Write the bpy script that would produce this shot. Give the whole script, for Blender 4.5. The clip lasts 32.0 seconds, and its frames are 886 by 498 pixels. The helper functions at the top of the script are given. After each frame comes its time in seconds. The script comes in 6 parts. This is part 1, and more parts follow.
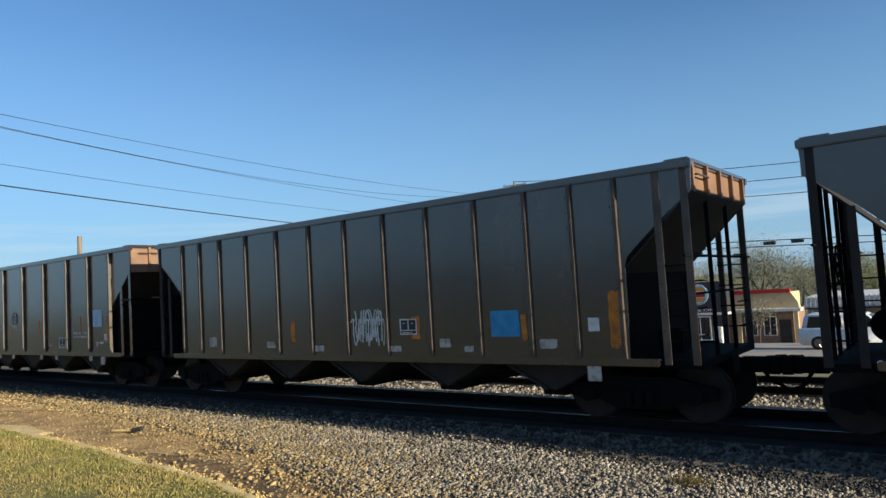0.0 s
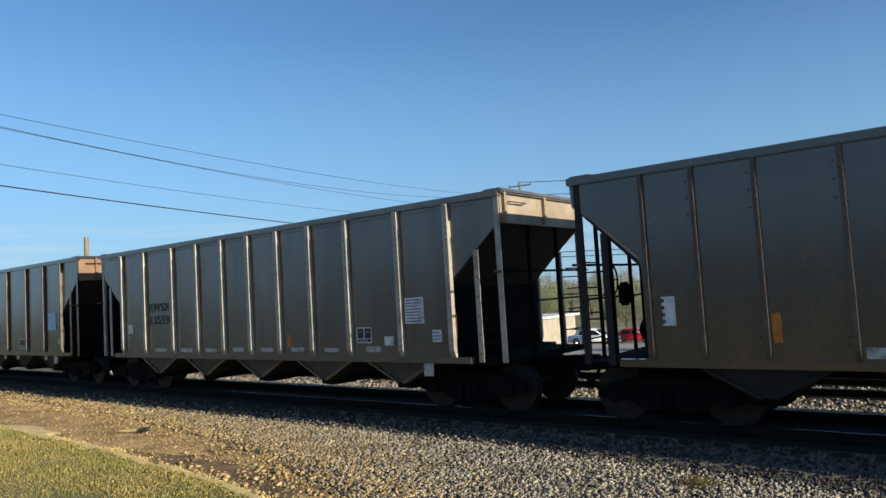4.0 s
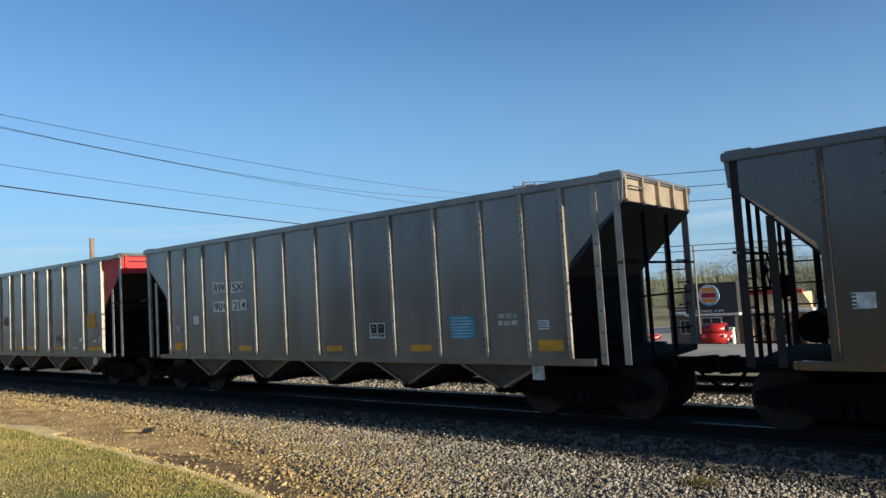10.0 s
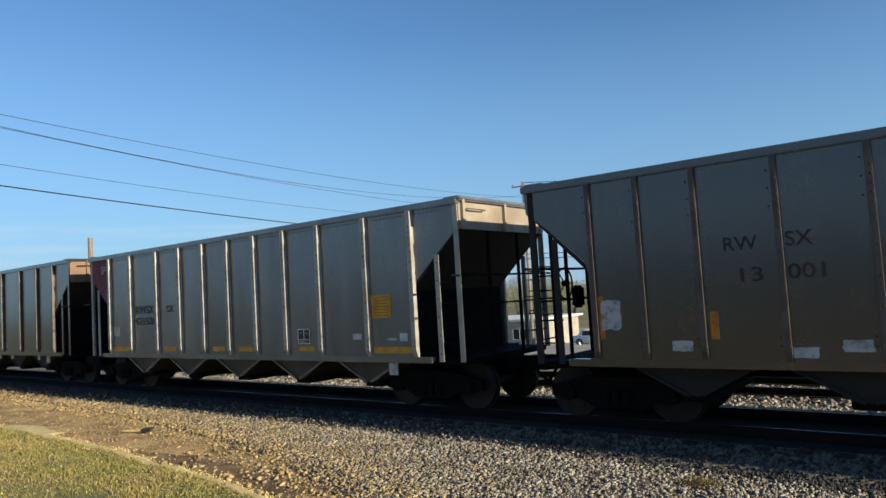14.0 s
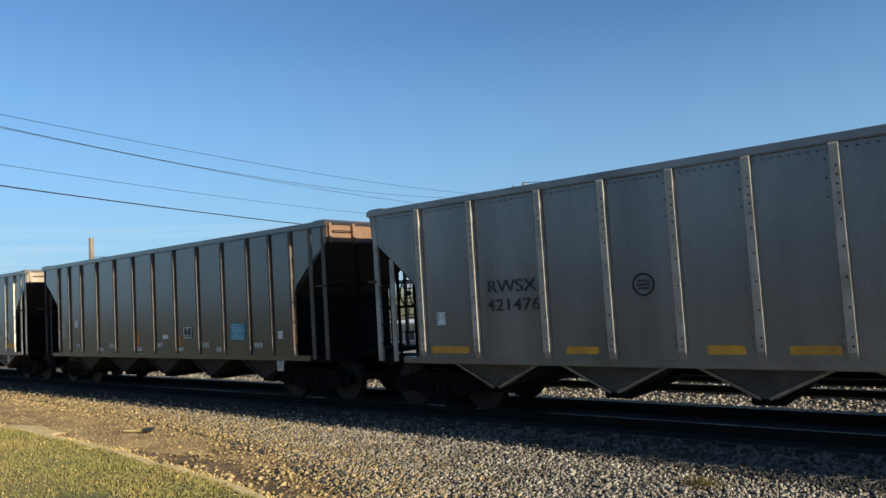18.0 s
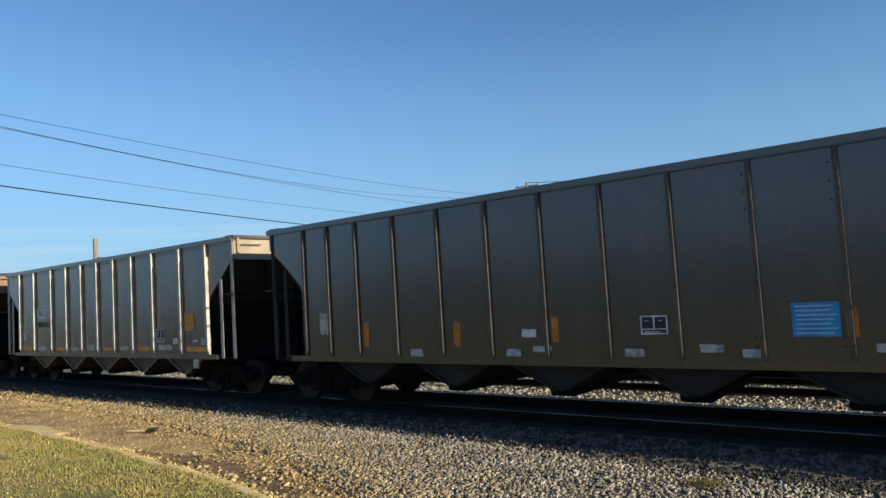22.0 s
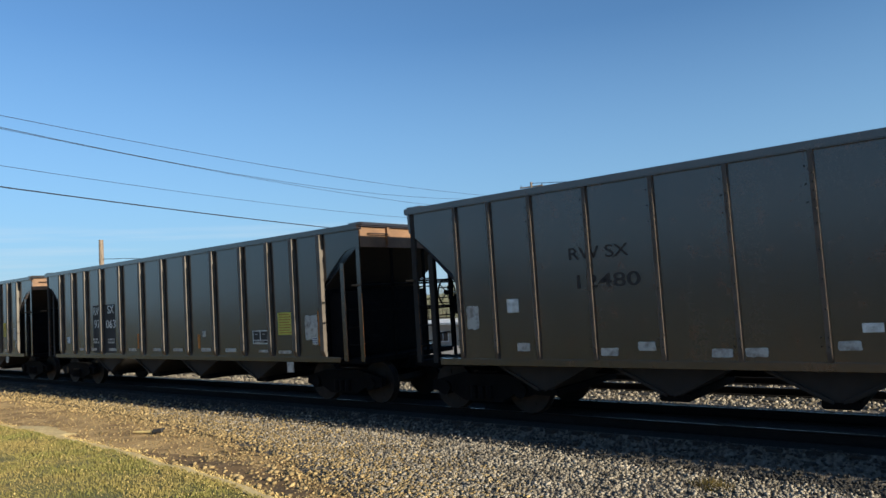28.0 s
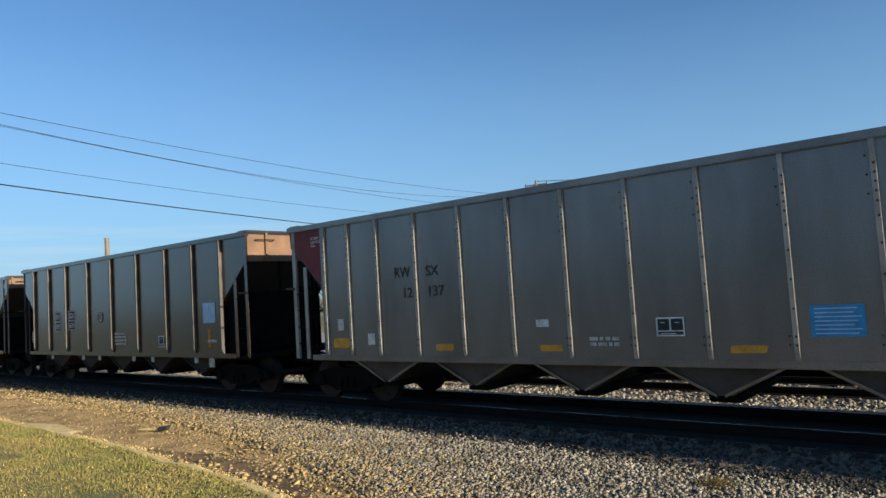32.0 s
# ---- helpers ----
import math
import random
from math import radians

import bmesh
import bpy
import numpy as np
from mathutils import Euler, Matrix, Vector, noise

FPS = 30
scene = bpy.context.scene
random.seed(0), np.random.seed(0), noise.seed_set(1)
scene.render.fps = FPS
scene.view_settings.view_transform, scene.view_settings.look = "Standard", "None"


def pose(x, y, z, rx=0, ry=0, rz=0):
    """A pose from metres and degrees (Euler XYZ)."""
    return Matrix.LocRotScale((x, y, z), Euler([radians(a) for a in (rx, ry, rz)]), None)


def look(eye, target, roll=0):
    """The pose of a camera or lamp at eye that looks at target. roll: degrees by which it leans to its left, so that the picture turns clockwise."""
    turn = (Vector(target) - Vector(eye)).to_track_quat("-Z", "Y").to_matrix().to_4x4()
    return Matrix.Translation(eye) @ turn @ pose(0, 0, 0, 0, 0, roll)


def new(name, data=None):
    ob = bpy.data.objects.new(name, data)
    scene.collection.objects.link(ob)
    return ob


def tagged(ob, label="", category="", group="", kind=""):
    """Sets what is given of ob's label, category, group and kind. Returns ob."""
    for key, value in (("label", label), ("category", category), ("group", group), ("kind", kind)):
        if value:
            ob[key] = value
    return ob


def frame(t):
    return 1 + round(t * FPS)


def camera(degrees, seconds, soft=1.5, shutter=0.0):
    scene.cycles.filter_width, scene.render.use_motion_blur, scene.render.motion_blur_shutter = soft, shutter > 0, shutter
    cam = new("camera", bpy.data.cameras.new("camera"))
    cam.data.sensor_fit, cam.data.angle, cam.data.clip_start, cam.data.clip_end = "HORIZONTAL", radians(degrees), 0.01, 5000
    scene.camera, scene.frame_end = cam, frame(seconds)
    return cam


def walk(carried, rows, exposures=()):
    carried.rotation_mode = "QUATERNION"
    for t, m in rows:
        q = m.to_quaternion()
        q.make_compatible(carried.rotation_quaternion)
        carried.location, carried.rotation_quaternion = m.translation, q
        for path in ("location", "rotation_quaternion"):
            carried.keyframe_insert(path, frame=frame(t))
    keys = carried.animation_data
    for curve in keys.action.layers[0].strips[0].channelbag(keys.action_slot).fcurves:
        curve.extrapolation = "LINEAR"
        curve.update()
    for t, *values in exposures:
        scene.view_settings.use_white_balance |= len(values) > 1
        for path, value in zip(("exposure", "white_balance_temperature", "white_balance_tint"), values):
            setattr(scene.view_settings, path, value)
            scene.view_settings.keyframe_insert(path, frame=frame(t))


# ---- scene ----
cam = camera(65.8, 32.0, soft=1.5)

# seconds, yaw, pitch, roll of a hand-held camera that stays in one place
PATH = ((0, 37.47, 3.63, 3.40),
        (0.5, 37.50, 3.64, 3.42),
        (1, 37.54, 3.64, 3.42),
        (1.5, 37.59, 3.68, 3.39),
        (2, 37.66, 3.69, 3.39),
        (2.5, 37.73, 3.70, 3.40),
        (3, 37.77, 3.70, 3.41),
        (3.5, 37.85, 3.70, 3.42),
        (4, 37.91, 3.71, 3.43),
        (4.5, 37.95, 3.71, 3.44),
        (6.5, 38.07, 3.71, 3.49),
        (7, 38.09, 3.71, 3.50),
        (7.5, 38.12, 3.72, 3.52),
        (8, 38.16, 3.72, 3.51),
        (8.5, 38.17, 3.72, 3.51),
        (9, 38.18, 3.72, 3.51),
        (9.5, 38.24, 3.72, 3.52),
        (10, 38.28, 3.75, 3.48),
        (10.5, 38.31, 3.75, 3.47),
        (11, 38.30, 3.76, 3.49),
        (11.5, 38.24, 3.77, 3.50),
        (12, 38.20, 3.76, 3.45),
        (12.5, 38.18, 3.77, 3.43),
        (13, 38.19, 3.76, 3.43),
        (13.5, 38.19, 3.76, 3.43),
        (14, 38.17, 3.75, 3.43),
        (14.5, 38.17, 3.75, 3.43),
        (16.5, 38.22, 3.75, 3.43),
        (17, 38.23, 3.75, 3.45),
        (17.5, 38.23, 3.74, 3.44),
        (18, 38.24, 3.75, 3.45),
        (18.5, 38.27, 3.76, 3.45),
        (19, 38.29, 3.76, 3.47),
        (19.5, 38.29, 3.76, 3.51),
        (20, 38.30, 3.76, 3.52),
        (20.5, 38.31, 3.77, 3.51),
        (21, 38.39, 3.81, 3.48),
        (21.5, 38.48, 3.80, 3.46),
        (22, 38.51, 3.80, 3.45),
        (22.5, 38.53, 3.80, 3.46),
        (23, 38.56, 3.80, 3.48),
        (23.5, 38.61, 3.81, 3.52),
        (24, 38.65, 3.83, 3.53),
        (24.5, 38.65, 3.86, 3.49),
        (25, 38.69, 3.87, 3.50),
        (25.5, 38.75, 3.87, 3.52),
        (27.5, 38.90, 3.88, 3.55),
        (28, 38.91, 3.88, 3.55),
        (28.5, 38.95, 3.88, 3.56),
        (29, 38.99, 3.88, 3.56),
        (29.5, 39.07, 3.88, 3.55),
        (30, 39.10, 3.85, 3.53),
        (30.5, 39.13, 3.82, 3.49),
        (31, 39.19, 3.80, 3.51),
        (31.5, 39.27, 3.77, 3.52),
        (32, 39.30, 3.75, 3.53))
EYE = (0.0, 0.0, 2.291)
walk(cam, [(t, pose(*EYE, 90 + p, r, y)) for t, y, p, r in PATH],
     exposures=[(0, 0.83, 6080, 5), (32, 0.83, 6080, 5)])

# ---- light: low sun nearly along the track, clear sky ----
SUN = Vector((1.0, -0.020, 0.29)).normalized()
sun = new("sun", bpy.data.lights.new("sun", "SUN"))
sun.data.energy, sun.data.angle, sun.data.color = 5.0, radians(0.53), (1.0, 0.84, 0.61)
sun.matrix_world = look((60, 5, 40), Vector((60, 5, 40)) - SUN)
world = bpy.data.worlds.new("world")
scene.world = world
world.use_nodes = True
wn, wl = world.node_tree.nodes, world.node_tree.links
sky = wn.new("ShaderNodeTexSky")
sky.sky_type, sky.sun_disc = "NISHITA", False
sky.sun_elevation = math.asin(SUN.z)
sky.sun_rotation = math.atan2(SUN.x, SUN.y)
sky.air_density, sky.dust_density, sky.ozone_density = 1.0, 0.15, 4.5
wn["Background"].inputs["Strength"].default_value = 0.084
# thin streaks of cloud low over the horizon, all round
wco = wn.new("ShaderNodeTexCoord")
wmap = wn.new("ShaderNodeMapping")
wmap.inputs["Scale"].default_value = (1.6, 1.6, 34.0)
wno = wn.new("ShaderNodeTexNoise")
wno.inputs["Scale"].default_value, wno.inputs["Detail"].default_value = 2.0, 6.0
wramp = wn.new("ShaderNodeValToRGB")
wramp.color_ramp.elements[0].position, wramp.color_ramp.elements[1].position = 0.42, 0.62
wsep = wn.new("ShaderNodeSeparateXYZ")
wband = wn.new("ShaderNodeValToRGB")
for el, (p, v) in zip(wband.color_ramp.elements, ((0.035, 0.25), (0.125, 0.0))):
    el.position, el.color = p, (v, v, v, 1)
for p, v in ((0.075, 0.9), (0.105, 1.0)):
    el = wband.color_ramp.elements.new(p)
    el.color = (v, v, v, 1)
wmul = wn.new("ShaderNodeMath")
wmul.operation = "MULTIPLY"
wmul2 = wn.new("ShaderNodeMath")
wmul2.operation, wmul2.inputs[1].default_value = "MULTIPLY", 0.34
wmix = wn.new("ShaderNodeMixRGB")
wmix.inputs["Color2"].default_value = (4.9, 5.2, 5.5, 1)
wl.new(wco.outputs["Generated"], wmap.inputs["Vector"])
wl.new(wmap.outputs["Vector"], wno.inputs["Vector"])
wl.new(wno.outputs["Fac"], wramp.inputs["Fac"])
wl.new(wco.outputs["Generated"], wsep.inputs["Vector"])
wl.new(wsep.outputs["Z"], wband.inputs["Fac"])
wl.new(wramp.outputs["Color"], wmul.inputs[0])
wl.new(wband.outputs["Color"], wmul.inputs[1])
wl.new(wmul.outputs[0], wmul2.inputs[0])
wl.new(wmul2.outputs[0], wmix.inputs["Fac"])
# blue-grey haze that thickens towards the horizon
whz = wn.new("ShaderNodeValToRGB")
for el, (p, v) in zip(whz.color_ramp.elements, ((0.0, 0.82), (0.36, 0.0))):
    el.position, el.color = p, (v, v, v, 1)
whaze = wn.new("ShaderNodeMixRGB")
whaze.inputs["Color2"].default_value = (1.95, 3.12, 4.55, 1)
wl.new(wsep.outputs["Z"], whz.inputs["Fac"])
wl.new(whz.outputs["Color"], whaze.inputs["Fac"])
wl.new(sky.outputs["Color"], whaze.inputs["Color1"])
wl.new(whaze.outputs["Color"], wmix.inputs["Color1"])
wl.new(wmix.outputs["Color"], wn["Background"].inputs["Color"])


# ---- materials ----
def lin(r, g, b):
    """A linear colour from 0..255 values of paint."""
    return tuple((c / 255 / 12.92) if c <= 10 else ((c / 255 + 0.055) / 1.055) ** 2.4 for c in (r, g, b))


def mat(name, base, second=None, rough=0.7, metal=0.0, scale=6.0, fine=60.0, bump=0.15, stretch=(1, 1, 1),
        island=0.0, amount=(0.35, 0.7), rust=None, rust_at=(0.62, 0.7), spec=0.5, coat=0.0):
    """A node material with variation at two scales; island: spread of brightness from piece to piece."""
    m = bpy.data.materials.new(name)
    m.use_nodes = True
    nt = m.node_tree
    n, l = nt.nodes, nt.links
    b = n["Principled BSDF"]
    b.inputs["Roughness"].default_value, b.inputs["Metallic"].default_value = rough, metal
    b.inputs["Specular IOR Level"].default_value = spec
    b.inputs["Coat Weight"].default_value, b.inputs["Coat Roughness"].default_value = coat, 0.16
    second = second or tuple(c * 0.6 for c in base)
    co = n.new("ShaderNodeTexCoord")
    mp = n.new("ShaderNodeMapping")
    mp.inputs["Scale"].default_value = stretch
    oi = n.new("ShaderNodeObjectInfo")
    off = n.new("ShaderNodeVectorMath")
    off.operation = "SCALE"
    off.inputs[0].default_value = (7.3, 3.1, 5.7)
    l.new(oi.outputs["Random"], off.inputs["Scale"])
    add = n.new("ShaderNodeVectorMath")
    l.new(co.outputs["Object"], add.inputs[0])
    l.new(off.outputs[0], add.inputs[1])
    l.new(add.outputs[0], mp.inputs["Vector"])
    big = n.new("ShaderNodeTexNoise")
    big.inputs["Scale"].default_value, big.inputs["Detail"].default_value = scale, 5
    l.new(mp.outputs[0], big.inputs["Vector"])
    rp = n.new("ShaderNodeMapRange")
    rp.inputs["From Min"].default_value, rp.inputs["From Max"].default_value = amount
    l.new(big.outputs["Fac"], rp.inputs["Value"])
    mx = n.new("ShaderNodeMixRGB")
    mx.inputs["Color1"].default_value, mx.inputs["Color2"].default_value = (*base, 1), (*second, 1)
    l.new(rp.outputs[0], mx.inputs["Fac"])
    out = mx.outputs["Color"]
    sm = n.new("ShaderNodeTexNoise")
    sm.inputs["Scale"].default_value, sm.inputs["Detail"].default_value = fine, 4
    l.new(add.outputs[0], sm.inputs["Vector"])
    if rust:
        ru = n.new("ShaderNodeTexNoise")
        ru.inputs["Scale"].default_value, ru.inputs["Detail"].default_value = 3.3, 9
        l.new(add.outputs[0], ru.inputs["Vector"])
        rr = n.new("ShaderNodeMapRange")
        rr.inputs["From Min"].default_value, rr.inputs["From Max"].default_value = rust_at
        l.new(ru.outputs["Fac"], rr.inputs["Value"])
        m2 = n.new("ShaderNodeMixRGB")
        m2.inputs["Color2"].default_value = (*rust, 1)
        l.new(out, m2.inputs["Color1"])
        l.new(rr.outputs[0], m2.inputs["Fac"])
        out = m2.outputs["Color"]
    fm = n.new("ShaderNodeMapRange")
    fm.inputs["From Min"].default_value, fm.inputs["From Max"].default_value = 0.3, 0.7
    fm.inputs["To Min"].default_value, fm.inputs["To Max"].default_value = 0.82, 1.15
    l.new(sm.outputs["Fac"], fm.inputs["Value"])
    value = fm.outputs[0]
    if island:
        ge = n.new("ShaderNodeNewGeometry")
        im = n.new("ShaderNodeMapRange")
        im.inputs["To Min"].default_value, im.inputs["To Max"].default_value = 1 - island, 1 + island
        l.new(ge.outputs["Random Per Island"], im.inputs["Value"])
        mm = n.new("ShaderNodeMath")
        mm.operation = "MULTIPLY"
        l.new(value, mm.inputs[0])
        l.new(im.outputs[0], mm.inputs[1])
        value = mm.outputs[0]
    hs = n.new("ShaderNodeHueSaturation")
    l.new(out, hs.inputs["Color"])
    l.new(value, hs.inputs["Value"])
    l.new(hs.outputs["Color"], b.inputs["Base Color"])
    if bump:
        bp = n.new("ShaderNodeBump")
        bp.inputs["Strength"].default_value, bp.inputs["Distance"].default_value = bump, 0.02
        l.new(sm.outputs["Fac"], bp.inputs["Height"])
        l.new(bp.outputs["Normal"], b.inputs["Normal"])
    return m


STREAK = (1.0, 1.0, 0.22)
BROWN = mat("brown_paint", lin(62, 51, 45), lin(46, 38, 34), 0.24, 0.05, 1.6, 45, 0.03, STREAK, rust=lin(84, 52, 38), rust_at=(0.55, 0.85), spec=0.8, coat=0.8)
DARKBROWN = mat("dark_brown_paint", lin(47, 37, 32), lin(35, 28, 25), 0.24, 0.05, 1.4, 45, 0.03, STREAK, rust=lin(62, 40, 30), rust_at=(0.58, 0.85), spec=0.6, coat=0.8)
MAROON = mat("maroon_brown_paint", lin(46, 37, 34), lin(35, 29, 27), 0.24, 0.05, 1.4, 45, 0.03, STREAK, rust=lin(56, 40, 34), rust_at=(0.6, 0.85), spec=0.6, coat=0.8)
DUST = mat("dusty_metal", lin(98, 90, 86), lin(75, 68, 65), 0.24, 0.2, 1.5, 50, 0.04, STREAK, rust=lin(116, 84, 56), rust_at=(0.6, 0.8), spec=0.8, coat=0.4)
SILVER = mat("weathered_aluminium", lin(122, 118, 116), lin(94, 90, 88), 0.26, 0.35, 1.2, 50, 0.04, STREAK, rust=lin(116, 98, 80), rust_at=(0.64, 0.82), spec=0.8, coat=0.4)
LIGHTRIB = mat("bare_aluminium_rib", lin(164, 158, 149), lin(132, 125, 116), 0.45, 0.25, 3, 60, 0.05)
BROWNRIB = mat("brown_rib", lin(86, 76, 69), lin(64, 56, 51), 0.5, 0.1, 3, 60, 0.06)
RUSTPLATE = mat("dusty_rusty_plate", lin(132, 101, 76), lin(106, 80, 60), 0.6, 0.05, 2, 50, 0.08)
PALEPLATE = mat("dusty_pale_plate", lin(162, 148, 130), lin(132, 118, 102), 0.55, 0.2, 2, 50, 0.08)
DARKRIB = mat("dark_brown_rib", lin(88, 80, 74), lin(68, 61, 56), 0.5, 0.1, 3, 60, 0.06)
RIVET = mat("dark_rivet", lin(40, 37, 35), None, 0.6, 0.3, 3, 60, 0)
RED = mat("red_paint", lin(196, 34, 36), lin(150, 30, 34), 0.55, 0, 2, 50, 0.05)
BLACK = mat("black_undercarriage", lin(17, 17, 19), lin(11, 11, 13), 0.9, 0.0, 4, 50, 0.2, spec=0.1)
STEEL = mat("worn_steel", lin(150, 146, 142), lin(110, 104, 98), 0.3, 0.9, 3, 40, 0.02)
RAILSIDE = mat("rusty_rail", lin(28, 25, 24), lin(20, 18, 18), 0.9, 0.0, 6, 60, 0.15, spec=0.15)
WHITE = mat("white_paint", lin(226, 226, 222), lin(178, 174, 166), 0.6, 0, 8, 60, 0.03)
CREAM = mat("worn_white_patch", lin(186, 182, 174), lin(128, 120, 112), 0.7, 0, 9, 70, 0.03, amount=(0.45, 0.7))
BLUE = mat("blue_panel", lin(60, 150, 200), lin(48, 124, 172), 0.6, 0, 6, 60, 0.03)
TEAL = mat("faded_teal_panel", lin(84, 154, 172), lin(70, 120, 134), 0.65, 0, 6, 60, 0.03)
PALEBLUE = mat("pale_blue_panel", lin(176, 204, 226), lin(150, 178, 204), 0.6, 0, 6, 60, 0.03)
YELLOW = mat("yellow_panel", lin(222, 160, 42), lin(180, 128, 40), 0.6, 0, 5, 60, 0.03)
LEMON = mat("lemon_panel", lin(206, 198, 84), lin(178, 170, 76), 0.6, 0, 5, 60, 0.03)
DULLORANGE = mat("worn_orange_paint", lin(150, 94, 44), lin(104, 66, 38), 0.7, 0, 4, 60, 0.03)
ORANGE = mat("orange_stripe", lin(206, 126, 34), lin(150, 92, 34), 0.65, 0, 7, 60, 0.03)
INK = mat("black_lettering", lin(34, 34, 36), lin(48, 46, 46), 0.7, 0, 10, 60, 0.02)
FADEINK = mat("faded_lettering", lin(44, 40, 40), lin(62, 56, 52), 0.75, 0, 10, 60, 0.02)
DARKPATCH = mat("dark_number_patch", lin(24, 23, 27), lin(32, 30, 32), 0.7, 0, 6, 60, 0.02)
TANSTONE = mat("sandy_stone", lin(164, 142, 100), lin(120, 102, 70), 0.9, 0, 3, 90, 0.1, island=0.5)
STONE = mat("ballast_stone", lin(150, 141, 127), lin(104, 96, 84), 0.9, 0, 3, 90, 0.1, island=0.55)
# these two dark colours hold the train's shade as well as coal dust
DARKSTONE = mat("coal_shaded_stone", lin(58, 56, 54), lin(36, 35, 35), 0.9, 0, 3, 90, 0.1, island=0.5)
COALSHADE = mat("coal_shaded_ballast", lin(30, 29, 29), lin(18, 18, 18), 0.95, 0, 14, 45, 0.9)
SAND = mat("pale_sand", lin(216, 194, 142), lin(188, 162, 112), 0.95, 0, 5, 30, 0.3)
BALLAST = mat("ballast_bed", lin(120, 110, 98), lin(74, 67, 59), 0.95, 0, 18, 45, 0.9, amount=(0.4, 0.6))
DIRT = mat("sandy_dirt", lin(190, 158, 106), lin(134, 106, 68), 0.95, 0, 1.6, 24, 0.6, amount=(0.36, 0.66))
LAWN = mat("lawn_soil", lin(98, 96, 52), lin(120, 108, 66), 0.95, 0, 2.4, 30, 0.5)
BLADE = mat("grass_blade", lin(114, 113, 56), lin(142, 126, 74), 0.8, 0, 0.8, 20, 0, island=0.16)
STRAW = mat("dry_straw", lin(206, 184, 124), lin(174, 148, 96), 0.9, 0, 4, 20, 0, island=0.25)
WOOD = mat("weathered_tie", lin(34, 31, 29), lin(22, 21, 20), 0.9, 0, 5, 40, 0.3)
POLEWOOD = mat("grey_pole_wood", lin(136, 122, 108), lin(104, 92, 80), 0.9, 0, 6, 40, 0.2, (3, 3, 0.3))
WIRE = mat("cable_black", lin(40, 42, 46), None, 0.6, 0, 4, 30, 0)
ASPHALT = mat("pale_asphalt", lin(150, 142, 132), lin(120, 114, 108), 0.9, 0, 0.4, 20, 0.2)
FIELD = mat("rough_ground", lin(128, 112, 78), lin(92, 96, 56), 0.95, 0, 0.12, 3, 0.4)
TAN = mat("tan_stucco", lin(210, 184, 144), lin(188, 162, 122), 0.85, 0, 1.2, 30, 0.1)
BRICKRED = mat("brown_brick_wall", lin(146, 118, 98), lin(120, 96, 80), 0.9, 0, 4, 30, 0.2)
CHARCOAL = mat("charcoal_cladding", lin(52, 48, 50), lin(42, 40, 42), 0.6, 0, 2, 30, 0.05)
ROOFWHITE = mat("white_metal_roof", lin(226, 224, 218), lin(196, 192, 186), 0.5, 0.1, 2, 30, 0.05)
GLASS = mat("dark_glass", lin(30, 36, 42), lin(22, 26, 32), 0.08, 0, 2, 30, 0)
TYRE = mat("tyre_rubber", lin(26, 26, 27), None, 0.85, 0, 8, 50, 0.1)
BARK = mat("bark", lin(96, 84, 72), lin(66, 58, 50), 0.95, 0, 6, 30, 0.4)
LEAF = mat("spring_leaf", lin(128, 132, 94), lin(106, 112, 82), 0.8, 0, 0.2, 8, 0, island=0.25)
# distance haze is mixed into this leaf colour, paler and greyer
DUSKLEAF = mat("hazed_olive_leaf", lin(128, 128, 106), lin(108, 112, 94), 0.85, 0, 0.05, 8, 0, island=0.12)
SIGNRED = mat("sign_red", lin(190, 40, 30), lin(170, 36, 30), 0.5, 0, 3, 30, 0)
LOGOORANGE = mat("logo_orange", lin(232, 150, 52), lin(220, 140, 50), 0.5, 0, 3, 30, 0)
SIGNALYELLOW = mat("signal_housing", lin(46, 44, 40), None, 0.6, 0, 3, 30, 0)


# ---- mesh helpers ----
def box(bm, x0, x1, y0, y1, z0, z1):
    v = [bm.verts.new(p) for p in ((x0, y0, z0), (x1, y0, z0), (x1, y1, z0), (x0, y1, z0),
                                   (x0, y0, z1), (x1, y0, z1), (x1, y1, z1), (x0, y1, z1))]
    for f in ((0, 3, 2, 1), (4, 5, 6, 7), (0, 1, 5, 4), (1, 2, 6, 5), (2, 3, 7, 6), (3, 0, 4, 7)):
        bm.faces.new([v[i] for i in f])
    return bm


def soft_box(x0, x1, y0, y1, z0, z1, r=0.01):
    bm = box(bmesh.new(), x0, x1, y0, y1, z0, z1)
    bmesh.ops.bevel(bm, geom=bm.edges[:], offset=r, segments=2, affect="EDGES")
    return bm


def prism(bm, outline, y0, y1):
    """An outline in x and z, drawn anticlockwise seen from -y, given thickness from y0 to y1."""
    a = [bm.verts.new((x, y0, z)) for x, z in outline]
    b = [bm.verts.new((x, y1, z)) for x, z in outline]
    bm.faces.new(a)
    bm.faces.new(b[::-1])
    for i in range(len(a)):
        j = (i + 1) % len(a)
        bm.faces.new((a[j], a[i], b[i], b[j]))
    return bm


def rod(bm, p, q, r, r2=None, sides=8):
    p, q = Vector(p), Vector(q)
    d = q - p
    turn = Matrix.Translation((p + q) / 2) @ d.to_track_quat("Z", "Y").to_matrix().to_4x4()
    bmesh.ops.create_cone(bm, cap_ends=True, segments=sides, radius1=r, radius2=r if r2 is None else r2, depth=d.length, matrix=turn)
    return bm


def mesh_of(name, bm, material, smooth=False):
    bmesh.ops.recalc_face_normals(bm, faces=bm.faces[:])
    me = bpy.data.meshes.new(name)
    bm.to_mesh(me)
    bm.free()
    me.materials.append(material)
    if smooth:
        me.shade_smooth()
    return me


